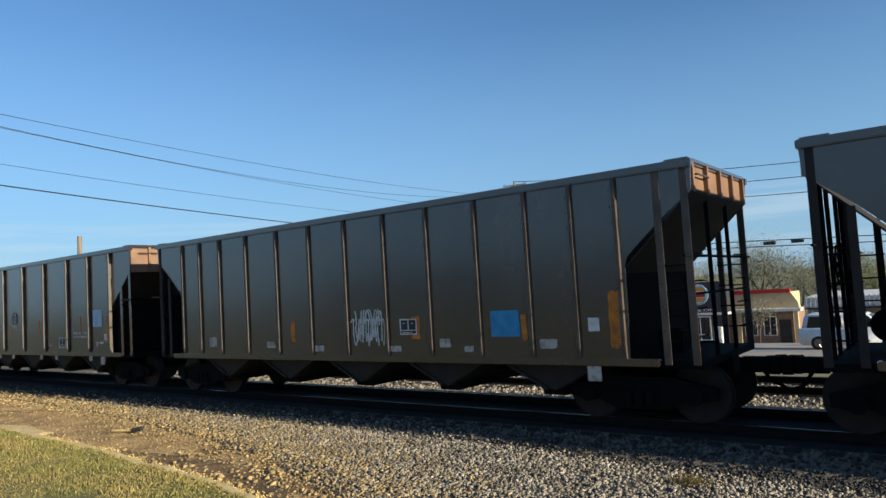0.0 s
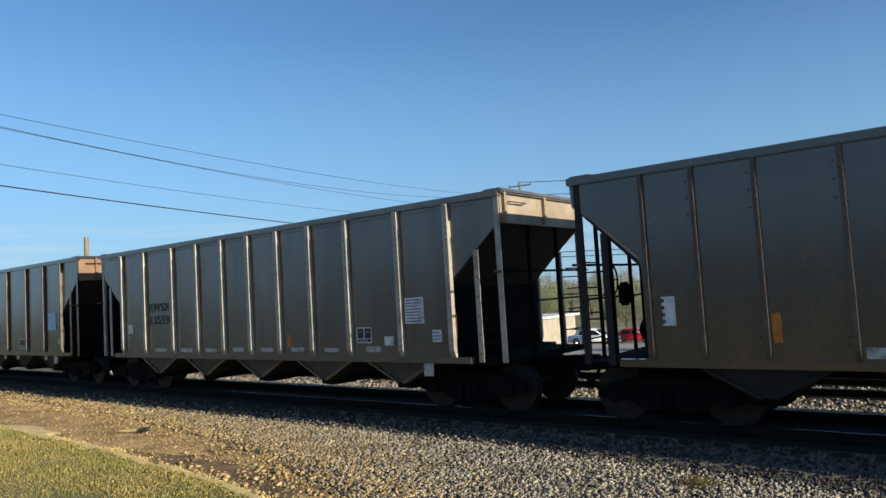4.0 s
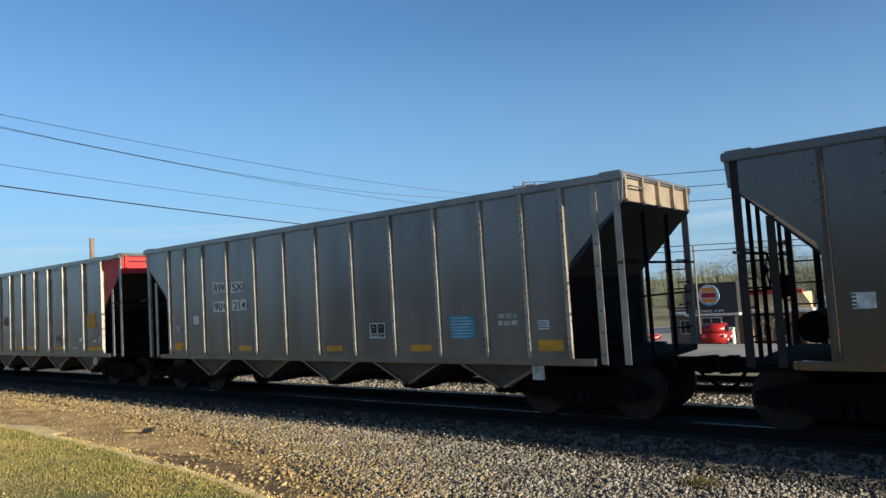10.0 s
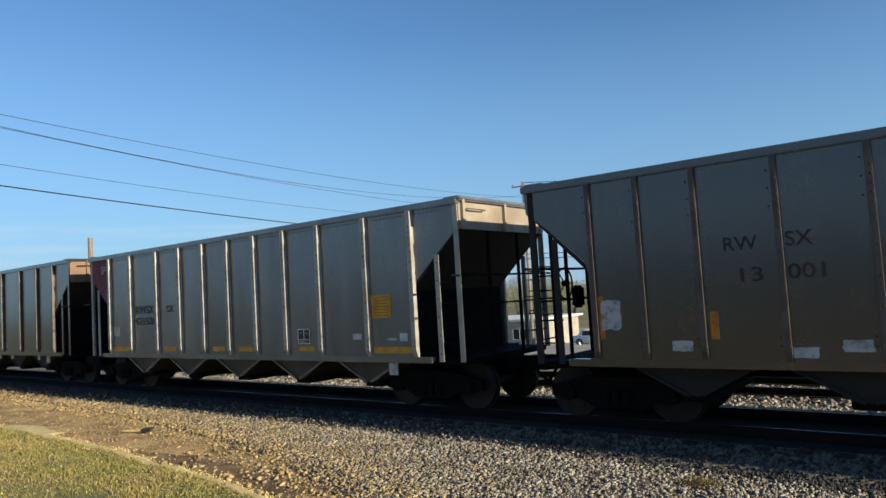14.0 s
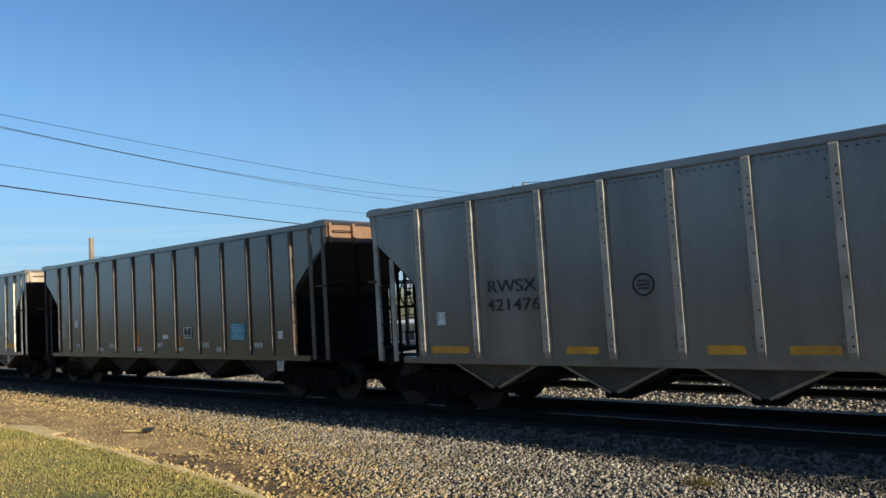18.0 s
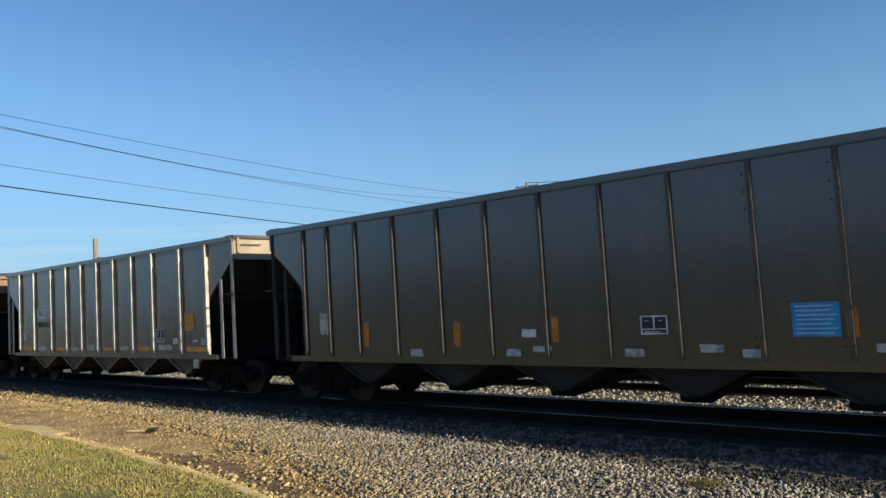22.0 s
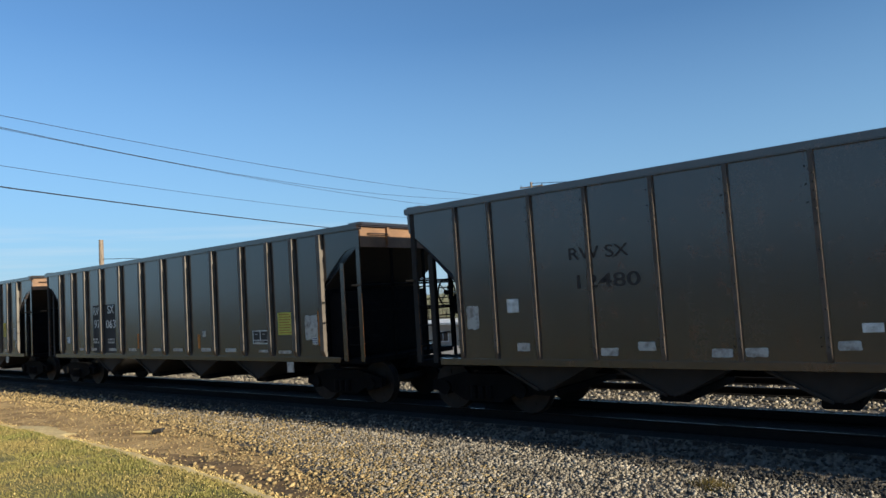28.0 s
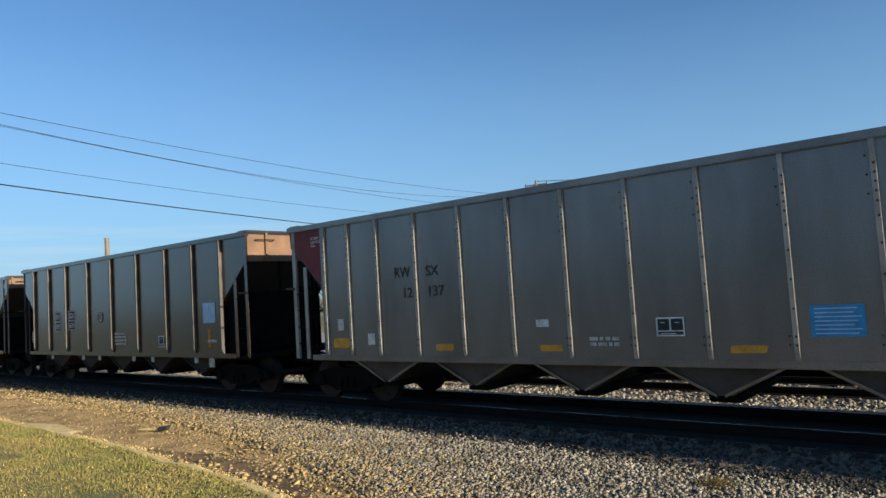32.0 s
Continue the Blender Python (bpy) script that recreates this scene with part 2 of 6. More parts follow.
def part(name, bm, material, parent, label="", at=None, smooth=False):
    """Links a bmesh, or a finished mesh, as one object under parent."""
    me = bm if isinstance(bm, bpy.types.Mesh) else mesh_of(name, bm, material, smooth)
    ob = new(name, me)
    ob.parent = parent
    if at is not None:
        ob.matrix_basis = at
    return tagged(ob, label)


def thing(name, label, category, group="", kind="", at=None):
    ob = new(name)
    if at is not None:
        ob.matrix_basis = at
    return tagged(ob, label, category, group, kind)


def solid(name, bm, material, label, category="", kind="", group="", smooth=False):
    return tagged(new(name, mesh_of(name, bm, material, smooth)), label, category, group, kind)


def soup(name, verts, faces, material):
    me = bpy.data.meshes.new(name)
    me.from_pydata(verts, [], faces)
    me.materials.append(material)
    return new(name, me)


# ---- ground ----
TRACK, TRACK2 = 11.88, 15.9
PROFILE = ((-60, 0.2), (0, -0.30), (5.0, -0.42), (6.6, -0.50), (7.6, -0.51), (9.4, -0.54), (10.5, -0.60), (18.6, -0.66), (20.5, -0.85), (33, -1.38), (41, -1.62), (50, -2.4),
           (60, -3.35), (70, -4.2), (110, -5.2), (160, -4.2), (260, -0.5), (420, 2.5), (1200, 4.0), (3000, 2.0))


def gz(y):
    """The ground's height at a distance y across the track."""
    for (a, za), (b, zb) in zip(PROFILE, PROFILE[1:]):
        if y <= b:
            k = max(0.0, (y - a) / (b - a))
            return za + (zb - za) * k
    return PROFILE[-1][1]


def toe(x):
    """The near edge of the ballast at x along the track."""
    for (a, ya), (b, yb) in zip(TOE, TOE[1:]):
        if x <= b:
            return ya + (yb - ya) * max(0.0, (x - a) / (b - a))
    return TOE[-1][1]


TOE = ((-600, 10.2), (-40, 10.2), (-26.6, 10.0), (-19, 9.45), (-13.6, 8.6), (-10.8, 7.85), (-8.8, 7.1), (-7.3, 6.45), (-6.0, 5.7), (-4, 4.4), (-2, 4.0), (40, 4.0), (600, 8.0))


SHOULDER = 10.28


def near_z(x, y):
    """The ballast's surface height on the near side."""
    t = toe(x)
    if y > SHOULDER:
        return -0.46 + 0.295 * min(1.0, (y - SHOULDER) / 0.38)
    k = min(1.0, max(0.0, (y - t) / (SHOULDER - t)))
    return gz(t) + 0.02 + (-0.46 - gz(t) - 0.02) * k


def ground():
    xs = [-3000, -1200, -500, -200, -100] + [-60 + 1.5 * i for i in range(61)] + [60, 100, 200, 500, 1200, 3000]
    ys = [-3000, -1000, -300, -100, -60, -20, 0, 2] + [3 + 0.4 * i for i in range(18)] + [10.5, 18.6, 20.5, 24, 30, 36, 43, 50, 60, 70, 90, 110, 135, 160, 200, 260, 330, 420, 700, 1200, 3000]
    verts, faces = [], []
    for x in xs:
        for y in ys:
            bumpy = 0.04 * noise.noise((x * 0.7, y * 0.7, 0)) if 0 <= y < 9 and abs(x) < 60 else 0
            rise = 5.0 * noise.noise((x * 0.006, y * 0.006, 3)) if y > 150 else 0
            verts.append((x, y, gz(y) + bumpy + rise))
    m = len(ys)
    for i in range(len(xs) - 1):
        for j in range(m - 1):
            faces.append((i * m + j, (i + 1) * m + j, (i + 1) * m + j + 1, i * m + j + 1))
    ob = soup("ground", verts, faces, DIRT)
    ob.data.materials.append(ASPHALT)
    ob.data.materials.append(FIELD)
    ob.data.materials.append(LAWN)
    for p in ob.data.polygons:
        y = p.center.y
        p.material_index = 3 if y < 1 else 0 if y < 19 else (2 if y < 29 or y > 100 else 1)
    ob.data.shade_smooth()
    return tagged(ob, "sandy dirt beside the track, falling away to pale asphalt", "ground", kind="structure")


def ballast_bed():
    xs = [-600, -300, -150, -90, -60] + [-45 + 0.5 * i for i in range(121)] + [30, 60, 150, 300, 600]
    verts, faces = [], []
    rows = 9
    for x in xs:
        t = toe(x)
        for j in range(rows):
            k = j / (rows - 1)
            y = t + (SHOULDER - t) * k + (0.14 * noise.noise((x * 1.9, 5, j)) if j == 0 else 0)
            verts.append((x, y, near_z(x, max(t, y)) - (0.06 if j == 0 else 0) + 0.02 * noise.noise((x * 2, y * 2, 1))))
        for y, z in ((10.66, -0.165), (13.2, -0.165), (14.4, -0.2), (17.5, -0.2), (19.2, -0.7)):
            verts.append((x, y, z))
    m = rows + 5
    for i in range(len(xs) - 1):
        for j in range(m - 1):
            faces.append((i * m + j, (i + 1) * m + j, (i + 1) * m + j + 1, i * m + j + 1))
    ob = soup("ballast_bed", verts, faces, BALLAST)
    ob.data.materials.append(COALSHADE)
    # strip under the train: its shade is coloured in, on top of coal dust
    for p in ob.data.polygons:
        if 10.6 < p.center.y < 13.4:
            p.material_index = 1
    ob.data.shade_smooth()
    return tagged(ob, "crushed grey stone ballast under two tracks", "ballast", kind="structure")


ground()
ballast_bed()


def rails(y, name):
    """Two rails of a track, head on foot, and the ties they lie on."""
    track = thing(name, "steel rails on timber ties in stone ballast", "track", kind="structure", at=pose(0, y, 0))
    outline = [(-0.07, -0.17), (0.07, -0.17), (0.07, -0.155), (0.012, -0.14), (0.01, -0.045), (0.036, -0.035), (0.036, -0.006), (0.03, -0.001), (0.008, 0.0),
               (-0.008, 0.0), (-0.03, -0.001), (-0.036, -0.006), (-0.036, -0.035), (-0.01, -0.045), (-0.012, -0.14), (-0.07, -0.155)]
    for side in (-0.753, 0.753):
        bm = bmesh.new()
        ends = [[bm.verts.new((x, a, z)) for a, z in outline] for x in (-600, 600)]
        for i in range(len(outline)):
            j = (i + 1) % len(outline)
            bm.faces.new((ends[0][i], ends[0][j], ends[1][j], ends[1][i]))
        bm.faces.new(ends[0])
        bm.faces.new(ends[1][::-1])
        ob = part("rail", bm, RAILSIDE, track, at=pose(0, side, 0))
        ob.data.materials.append(STEEL)
        for p in ob.data.polygons:
            if abs(p.center.z) < 0.0003:
                p.material_index = 1
    tie = mesh_of("tie", soft_box(-0.115, 0.115, -1.3, 1.3, -0.35, -0.172, 0.012), WOOD)
    for i in range(140):
        part("tie", tie, WOOD, track, at=pose(-50 + 0.52 * i, 0, 0))
    verts, faces = [], []
    for k in list(range(-520, 0)) + list(range(140, 600)):
        x = -50 + 0.52 * k
        o = len(verts)
        verts += [(x + a, b, c) for c in (-0.35, -0.172) for a, b in ((-0.115, -1.3), (0.115, -1.3), (0.115, 1.3), (-0.115, 1.3))]
        faces += [tuple(o + i for i in f) for f in ((4, 5, 6, 7), (0, 1, 5, 4), (1, 2, 6, 5), (2, 3, 7, 6), (3, 0, 4, 7))]
    far = soup("distant_ties", verts, faces, WOOD)
    far.parent = track
    tagged(far, kind="stuff")
    return track


rails(TRACK, "track_near")
rails(TRACK2, "track_far")


# ---- hopper cars ----
class Kind:
    """The build of one kind of hopper car: half length, top, ribs and how its ends are cut."""

    def __init__(self, half, top, ribs, rib_width, cut, sill, tips, stiff):
        self.half, self.top, self.ribs, self.rib_width = half, top, ribs, rib_width
        self.cut, self.sill, self.tips, self.stiff = cut, sill, tips, stiff
        self.rib_depth = 0.09
        self.meshes = {}


def both(values):
    return sorted({s * v for v in values for s in (-1, 1)})


RIVETED = Kind(7.33, 4.09, both((0, 1.12, 2.24, 3.38, 4.45, 5.32, 6.10)), 0.08,
               [(7.30, 3.58), (7.14, 3.46), (6.83, 3.22), (6.24, 2.68), (6.19, 2.50), (6.18, 1.08)], 6.65, both((0, 2.3, 4.6)), 5)
SMOOTH = Kind(7.38, 4.12, [x + 0.08 for x in both((0, 1.10, 2.22, 3.40, 4.85, 6.12))], 0.14,
              [(7.34, 3.52), (7.22, 3.40), (6.28, 2.57), (6.22, 2.46), (6.22, 1.08)], 6.6, both((0, 2.3, 4.6)), 3)
TALL = Kind(7.30, 4.21, both((0, 1.68, 3.36, 4.81, 6.15)), 0.07,
            [(7.26, 3.44), (7.11, 3.30), (6.24, 2.51), (6.18, 2.42), (6.18, 1.08)], 6.7, both((0, 2.3, 4.6)), 1)
LONG = Kind(8.05, 3.97, both((0, 1.25, 2.53, 3.80, 4.90, 5.83, 6.80)), 0.15,
            [(7.98, 3.46), (7.62, 3.38), (7.45, 3.27), (7.13, 2.99), (6.88, 2.72), (6.86, 1.08)], 7.3, both((1.3, 3.9)), 2)
SHORT = Kind(7.20, 4.09, [-5.98, -5.16, -4.28, -3.16, -2.03, -0.95, 0.1, 1.15, 2.24, 3.36, 4.40, 5.24, 5.98], 0.10,
             [(7.17, 3.58), (7.01, 3.46), (6.70, 3.22), (6.12, 2.68), (6.07, 2.50), (6.06, 1.08)], 6.52, both((0, 2.3, 4.6)), 5)
STRETCHED = Kind(7.465, 4.09, [x * 1.018 for x in RIVETED.ribs], 0.08, [(x + 0.135, z) for x, z in RIVETED.cut], 6.78, both((0, 2.3, 4.6)), 5)
ALUMINIUM = Kind(7.33, 4.09, [x * (1.02 if x > 0 else 1.0) for x in RIVETED.ribs], 0.08,
                 [(7.30, 3.58), (7.14, 3.46), (6.85, 3.22), (6.30, 2.68), (6.25, 2.50), (6.24, 1.08)], 6.65, both((0, 2.3, 4.6)), 5)
for k in (RIVETED, SHORT, STRETCHED, ALUMINIUM):
    k.rib_depth = 0.055
WIDE = 1.6


def shared(kind, key, make, material):
    """The mesh of a piece that all cars of a kind share, in this material."""
    k = (key, material.name)
    if k not in kind.meshes:
        kind.meshes[k] = mesh_of(key, make(), material)
    return kind.meshes[k]


def bands(rows, y0, y1):
    """A sheet between a left and a right edge, given as rows (x0, x1, z) from the top down."""
    bm = bmesh.new()
    loops = [[bm.verts.new((x, y, z)) for x, y in ((x0, y0), (x1, y0), (x1, y1), (x0, y1))] for x0, x1, z in rows]
    for p, q in zip(loops, loops[1:]):
        for i in range(4):
            bm.faces.new((p[i], p[(i + 1) % 4], q[(i + 1) % 4], q[i]))
    bm.faces.new(loops[0])
    bm.faces.new(loops[-1][::-1])
    return bm


def side_sheet(kind):
    return bands([(-x, x, z) for x, z in [(kind.half, kind.top - 0.06)] + kind.cut], -0.015, 0.015)


def rib_mesh(kind):
    """An upright hat section, proud of the side sheet, with a short taper at its foot."""
    w, d, top = kind.rib_width / 2, kind.rib_depth, kind.top - 0.12
    bm = bmesh.new()
    levels = ((1.09, 0.03), (1.22, d), (top - 0.05, d), (top, 0.05))
    rings = []
    for z, depth in levels:
        rings.append([bm.verts.new(p) for p in ((-w, 0, z), (-w * 0.8, -depth, z), (w * 0.8, -depth, z), (w, 0, z))])
    for a, b in zip(rings, rings[1:]):
        for i in range(3):
            bm.faces.new((a[i], a[i + 1], b[i + 1], b[i]))
        bm.faces.new((a[3], a[0], b[0], b[3]))
    bm.faces.new(rings[0][::-1])
    bm.faces.new(rings[-1])
    return bm


def rib_rivets(kind):
    """The rivet heads along both flanges of a rib, denser towards its head and foot."""
    w, top = kind.rib_width / 2, kind.top
    bm = bmesh.new()
    for z in (1.3, 1.42, 1.8, 2.2, 2.6, 2.95, top - 0.95, top - 0.82, top - 0.7, top - 0.58, top - 0.46):
        rod(bm, (w * 0.25, -kind.rib_depth - 0.013, z), (w * 0.25, 0.002 - kind.rib_depth, z), 0.012, 0.02, 6)
    for z in (1.3, 1.42, top - 0.35, top - 0.6, top - 0.85):
        rod(bm, (-w - 0.05, -0.014, z), (-w - 0.05, 0.0, z), 0.010, 0.016, 6)
    return bm


def rivet_row(kind):
    """A row of dark rivet heads under the top chord."""
    bm = bmesh.new()
    for i in range(120):
        x = -6.9 + 13.8 * i / 119
        box(bm, x - 0.012, x + 0.012, -0.008, 0.008, kind.top - 0.235, kind.top - 0.21)
    return bm


def hopper_mesh(kind):
    def make():
        bm = bmesh.new()
        prism(bm, [(-1.02, 1.0), (-0.16, 0.52), (0.16, 0.52), (1.02, 1.0)], -1.32, 1.32)
        return bm
    return make


def flange_mesh():
    bm = bmesh.new()
    for s in (-1, 1):
        p, q = Vector((s * 1.05, -1.36, 1.0)), Vector((s * 0.06, -1.36, 0.50))
        off = Vector((0, 0, 0.05))
        v = [bm.verts.new(a) for a in (p, q, q + off, p + off)]
        w = [bm.verts.new(a + Vector((0, 0.05, 0))) for a in (p, q, q + off, p + off)]
        bm.faces.new(v)
        bm.faces.new(w[::-1])
        for i in range(4):
            j = (i + 1) % 4
            bm.faces.new((v[j], v[i], w[i], w[j]))
    return bm


def sideframe_mesh():
    """The cast side frame of a three-piece truck, with its window and spring nest."""
    bm = bmesh.new()
    prism(bm, [(-1.22, 0.40), (-1.0, 0.36), (-0.78, 0.40), (-0.42, 0.22), (0.42, 0.22), (0.78, 0.40), (1.0, 0.36), (1.22, 0.40),
               (1.22, 0.58), (0.55, 0.74), (-0.55, 0.74), (-1.22, 0.58)], -0.07, 0.07)
    for s in (-0.89, 0.89):
        rod(bm, (s, -0.13, 0.457), (s, 0.13, 0.457), 0.14, sides=12)
    for s in (-0.18, 0, 0.18):
        rod(bm, (s, -0.09, 0.28), (s, -0.09, 0.52), 0.075, sides=8)
    return bm


def wheelset_mesh():
    bm = bmesh.new()
    rod(bm, (0, -1.0, 0), (0, 1.0, 0), 0.085, sides=12)
    for s in (-1, 1):
        rod(bm, (0, s * 0.70, 0), (0, s * 0.83, 0), 0.457, sides=32)
        rod(bm, (0, s * 0.68, 0), (0, s * 0.71, 0), 0.485, sides=32)
        rod(bm, (0, s * 0.80, 0), (0, s * 0.86, 0), 0.15, sides=16)
        for a in range(6):
            c = Vector((0.3 * math.cos(a * 1.047), s * 0.83, 0.3 * math.sin(a * 1.047)))
            rod(bm, c, c + Vector((0, s * 0.012, 0)), 0.05, sides=8)
    return bm


def coupler_mesh():
    bm = box(bmesh.new(), 0, 0.42, -0.11, 0.11, 0.72, 0.96)
    box(bm, 0.38, 0.60, -0.17, 0.05, 0.70, 0.98)
    box(bm, 0.50, 0.66, 0.03, 0.17, 0.70, 0.98)
    rod(bm, (0.15, 0.3, 0.85), (0.35, 0.32, 0.55), 0.03)
    rod(bm, (0.35, 0.32, 0.55), (0.6, 0.2, 0.45), 0.03)
    bmesh.ops.bevel(bm, geom=[e for e in bm.edges if e.calc_length() > 0.2], offset=0.02, segments=1, affect="EDGES")
    return bm


def wheel_mesh():
    """The hand brake's wheel: a rim with spokes."""
    bm = bmesh.new()
    n, r = 20, 0.28
    for i in range(n):
        a, b = 2 * math.pi * i / n, 2 * math.pi * (i + 1) / n
        rod(bm, (0, r * math.cos(a), r * math.sin(a)), (0, r * math.cos(b), r * math.sin(b)), 0.016, sides=6)
    for i in range(5):
        a = 2 * math.pi * i / 5
        rod(bm, (0, 0, 0), (0.02, r * math.cos(a), r * math.sin(a)), 0.012, sides=5)
    rod(bm, (-0.05, 0, 0), (0.03, 0, 0), 0.05, sides=8)
    return bm


def angle_post(x0, x1, z0, z1):
    """An upright angle: a face along the side and a flange turned inwards."""
    bm = box(bmesh.new(), x0, x1, -0.012, 0.012, z0, z1)
    return box(bm, x0, x0 + 0.02, 0.012, 0.05, z0, z1)


def post_bolts(top):
    bm = bmesh.new()
    for i in range(6):
        z = 1.15 + (top - 1.3) * i / 5
        rod(bm, (0, -0.026, z), (0, -0.01, z), 0.014, 0.02, 6)
    return bm


WHEELSETS = []
CARS = []


def truck(car, x):
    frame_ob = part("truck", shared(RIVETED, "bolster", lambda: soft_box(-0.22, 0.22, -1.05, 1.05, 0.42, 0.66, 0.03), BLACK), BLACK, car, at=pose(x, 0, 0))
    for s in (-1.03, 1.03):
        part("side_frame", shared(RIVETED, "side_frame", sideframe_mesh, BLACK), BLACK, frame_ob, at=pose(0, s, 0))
    for s in (-0.89, 0.89):
        w = part("wheelset", shared(RIVETED, "wheelset", wheelset_mesh, RUSTWHEEL), RUSTWHEEL, frame_ob, "worn dark steel wheels on an axle")
        w.matrix_parent_inverse = Matrix.Translation((s, 0, 0))
        w.matrix_basis = pose(0, 0, 0.457)
        WHEELSETS.append(w)


RUSTWHEEL = mat("wheel_steel", lin(46, 39, 36), lin(30, 27, 26), 0.7, 0.5, 5, 40, 0.1)


def hopper_car(kind, body, rib, label, end=None, end_sheet=None, plate=None, rear_plate=None):
    """A five-bay coal hopper, its middle over the origin, rails at z 0, running towards +x."""
    car = thing("hopper_car", label, "hopper car", "cars of the train")
    CARS.append(car)
    h, top = kind.half, kind.top
    end_sheet = end_sheet or body
    plate = plate or (PALEPLATE if rib is LIGHTRIB else RUSTPLATE)
    for s in (-1, 1):
        part("side_sheet", shared(kind, "side_sheet", lambda: side_sheet(kind), body), body, car, at=pose(0, s * (WIDE - 0.03), 0))
        chord = shared(kind, "top_chord", lambda: soft_box(-h - 0.02, h + 0.02, -0.075, 0.075, top - 0.15, top - 0.025, 0.015), body)
        part("top_chord", chord, body, car, at=pose(0, s * (WIDE - 0.02), 0))
        sill = shared(kind, "side_sill", lambda: soft_box(-kind.sill, kind.sill, -0.06, 0.06, 0.97, 1.09, 0.012), body)
        part("side_sill", sill, body, car, at=pose(0, s * (WIDE - 0.04), 0))
        if kind is TALL:
            seam = shared(kind, "panel_seam", lambda: soft_box(-6.25, 6.25, -0.01, 0.01, 2.52, 2.56, 0.004), body)
            part("panel_seam", seam, body, car, at=pose(0, s * (WIDE - 0.012), 0))
        if kind is SMOOTH:
            part("rivet_row", shared(kind, "rivet_row", lambda: rivet_row(kind), FADEINK), FADEINK, car, at=pose(0, s * (WIDE - 0.012), 0))
        for x in kind.ribs:
            ob = part("rib", shared(kind, "rib", lambda: rib_mesh(kind), rib), rib, car, at=pose(x, s * (WIDE - 0.015), 0, 0, 0, 0 if s < 0 else 180))
            if s < 0 and kind in (SMOOTH, RIVETED, SHORT, STRETCHED, ALUMINIUM):
                tagged(part("rivets", shared(kind, "rivets", lambda: rib_rivets(kind), RIVET), RIVET, ob), kind="stuff")
    cx, cz = kind.cut[0]
    for s in (-1, 1):
        # backlit look coloured in: rear posts of the brown cars are darker
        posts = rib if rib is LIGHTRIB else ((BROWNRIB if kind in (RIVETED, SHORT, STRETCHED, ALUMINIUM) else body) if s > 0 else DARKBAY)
        flip = 0 if s > 0 else 180
        here = pose(0, 0, 0, 0, 0, flip)

        def slope():
            bm = bmesh.new()
            low, lz = kind.cut[-2][0] - 0.3, kind.cut[-2][1] - 0.3
            return prism(bm, [(cx, cz), (cx, cz + 0.03), (low, lz + 0.04), (low, lz)], -WIDE + 0.05, WIDE - 0.05)
        # slope sheet and bulkhead are coloured dark for the shade inside the end
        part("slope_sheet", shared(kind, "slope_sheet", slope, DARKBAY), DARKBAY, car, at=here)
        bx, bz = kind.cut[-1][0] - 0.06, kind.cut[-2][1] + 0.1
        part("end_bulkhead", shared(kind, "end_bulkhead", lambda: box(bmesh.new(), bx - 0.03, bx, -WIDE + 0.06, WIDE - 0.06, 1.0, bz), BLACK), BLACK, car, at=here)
        lower = cz - 0.02
        ep = (plate if s > 0 else (rear_plate or plate))
        # the cap ends flush with the body's length at the rear; plate and posts stand back under it
        inset = 0.07 if s < 0 or kind in (RIVETED, SHORT, STRETCHED, ALUMINIUM) else 0.0
        over = {SMOOTH: 0.09, TALL: 0.06, LONG: 0.10}.get(kind, 0.0) if s > 0 else 0.0
        there = here @ pose(-inset, 0, 0)
        part("end_plate", shared(kind, "end_plate", lambda: box(bmesh.new(), h - 0.03, h, -WIDE + 0.05, WIDE - 0.05, lower, top - 0.06), ep), ep, car, at=there)
        cap = shared(kind, "end_cap", lambda: soft_box(h - 0.42, h, -WIDE - 0.03, WIDE + 0.03, top - 0.09, top + 0.005, 0.03), end or body)
        part("end_cap", cap, end or body, car, at=here @ pose(over, 0, 0))
        for i in range(kind.stiff):
            y = (-1.0 if kind is TALL else -1.45 + 2.9 * (i + (0.5 if kind.stiff < 3 else 0)) / max(1, kind.stiff - (0 if kind.stiff < 3 else 1))) * s
            part("end_stiffener", shared(kind, "end_stiffener", lambda: box(bmesh.new(), h, h + 0.07, -0.035, 0.035, cz, top - 0.06), ep), ep, car, at=there @ pose(0, y, 0))
        part("grab_iron", shared(kind, "grab_iron", lambda: rod(rod(rod(bmesh.new(), (h + 0.09, -0.28, 0), (h + 0.09, 0.28, 0), 0.014), (h, -0.28, 0), (h + 0.09, -0.28, 0), 0.014), (h, 0.28, 0), (h + 0.09, 0.28, 0), 0.014), end_sheet), end_sheet, car, at=there @ pose(0, -1.05, top - 0.24))
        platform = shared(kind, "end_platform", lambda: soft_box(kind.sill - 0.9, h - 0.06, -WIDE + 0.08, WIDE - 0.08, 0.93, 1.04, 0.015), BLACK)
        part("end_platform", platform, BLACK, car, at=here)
        mx = (kind.cut[-1][0] + h) / 2 + 0.02
        for y in (-1, 1):
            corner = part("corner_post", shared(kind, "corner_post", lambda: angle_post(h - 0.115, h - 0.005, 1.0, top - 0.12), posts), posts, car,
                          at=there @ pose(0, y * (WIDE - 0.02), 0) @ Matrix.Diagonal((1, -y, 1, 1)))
            mz = cz - (h - mx) * (kind.cut[0][1] - kind.cut[-2][1]) / (kind.cut[0][0] - kind.cut[-2][0]) + 0.06
            if y * s < 0 and rib is not LIGHTRIB and kind is not SMOOTH:
                low, high = (1.1, 2.45) if s > 0 else (1.15, 2.35)
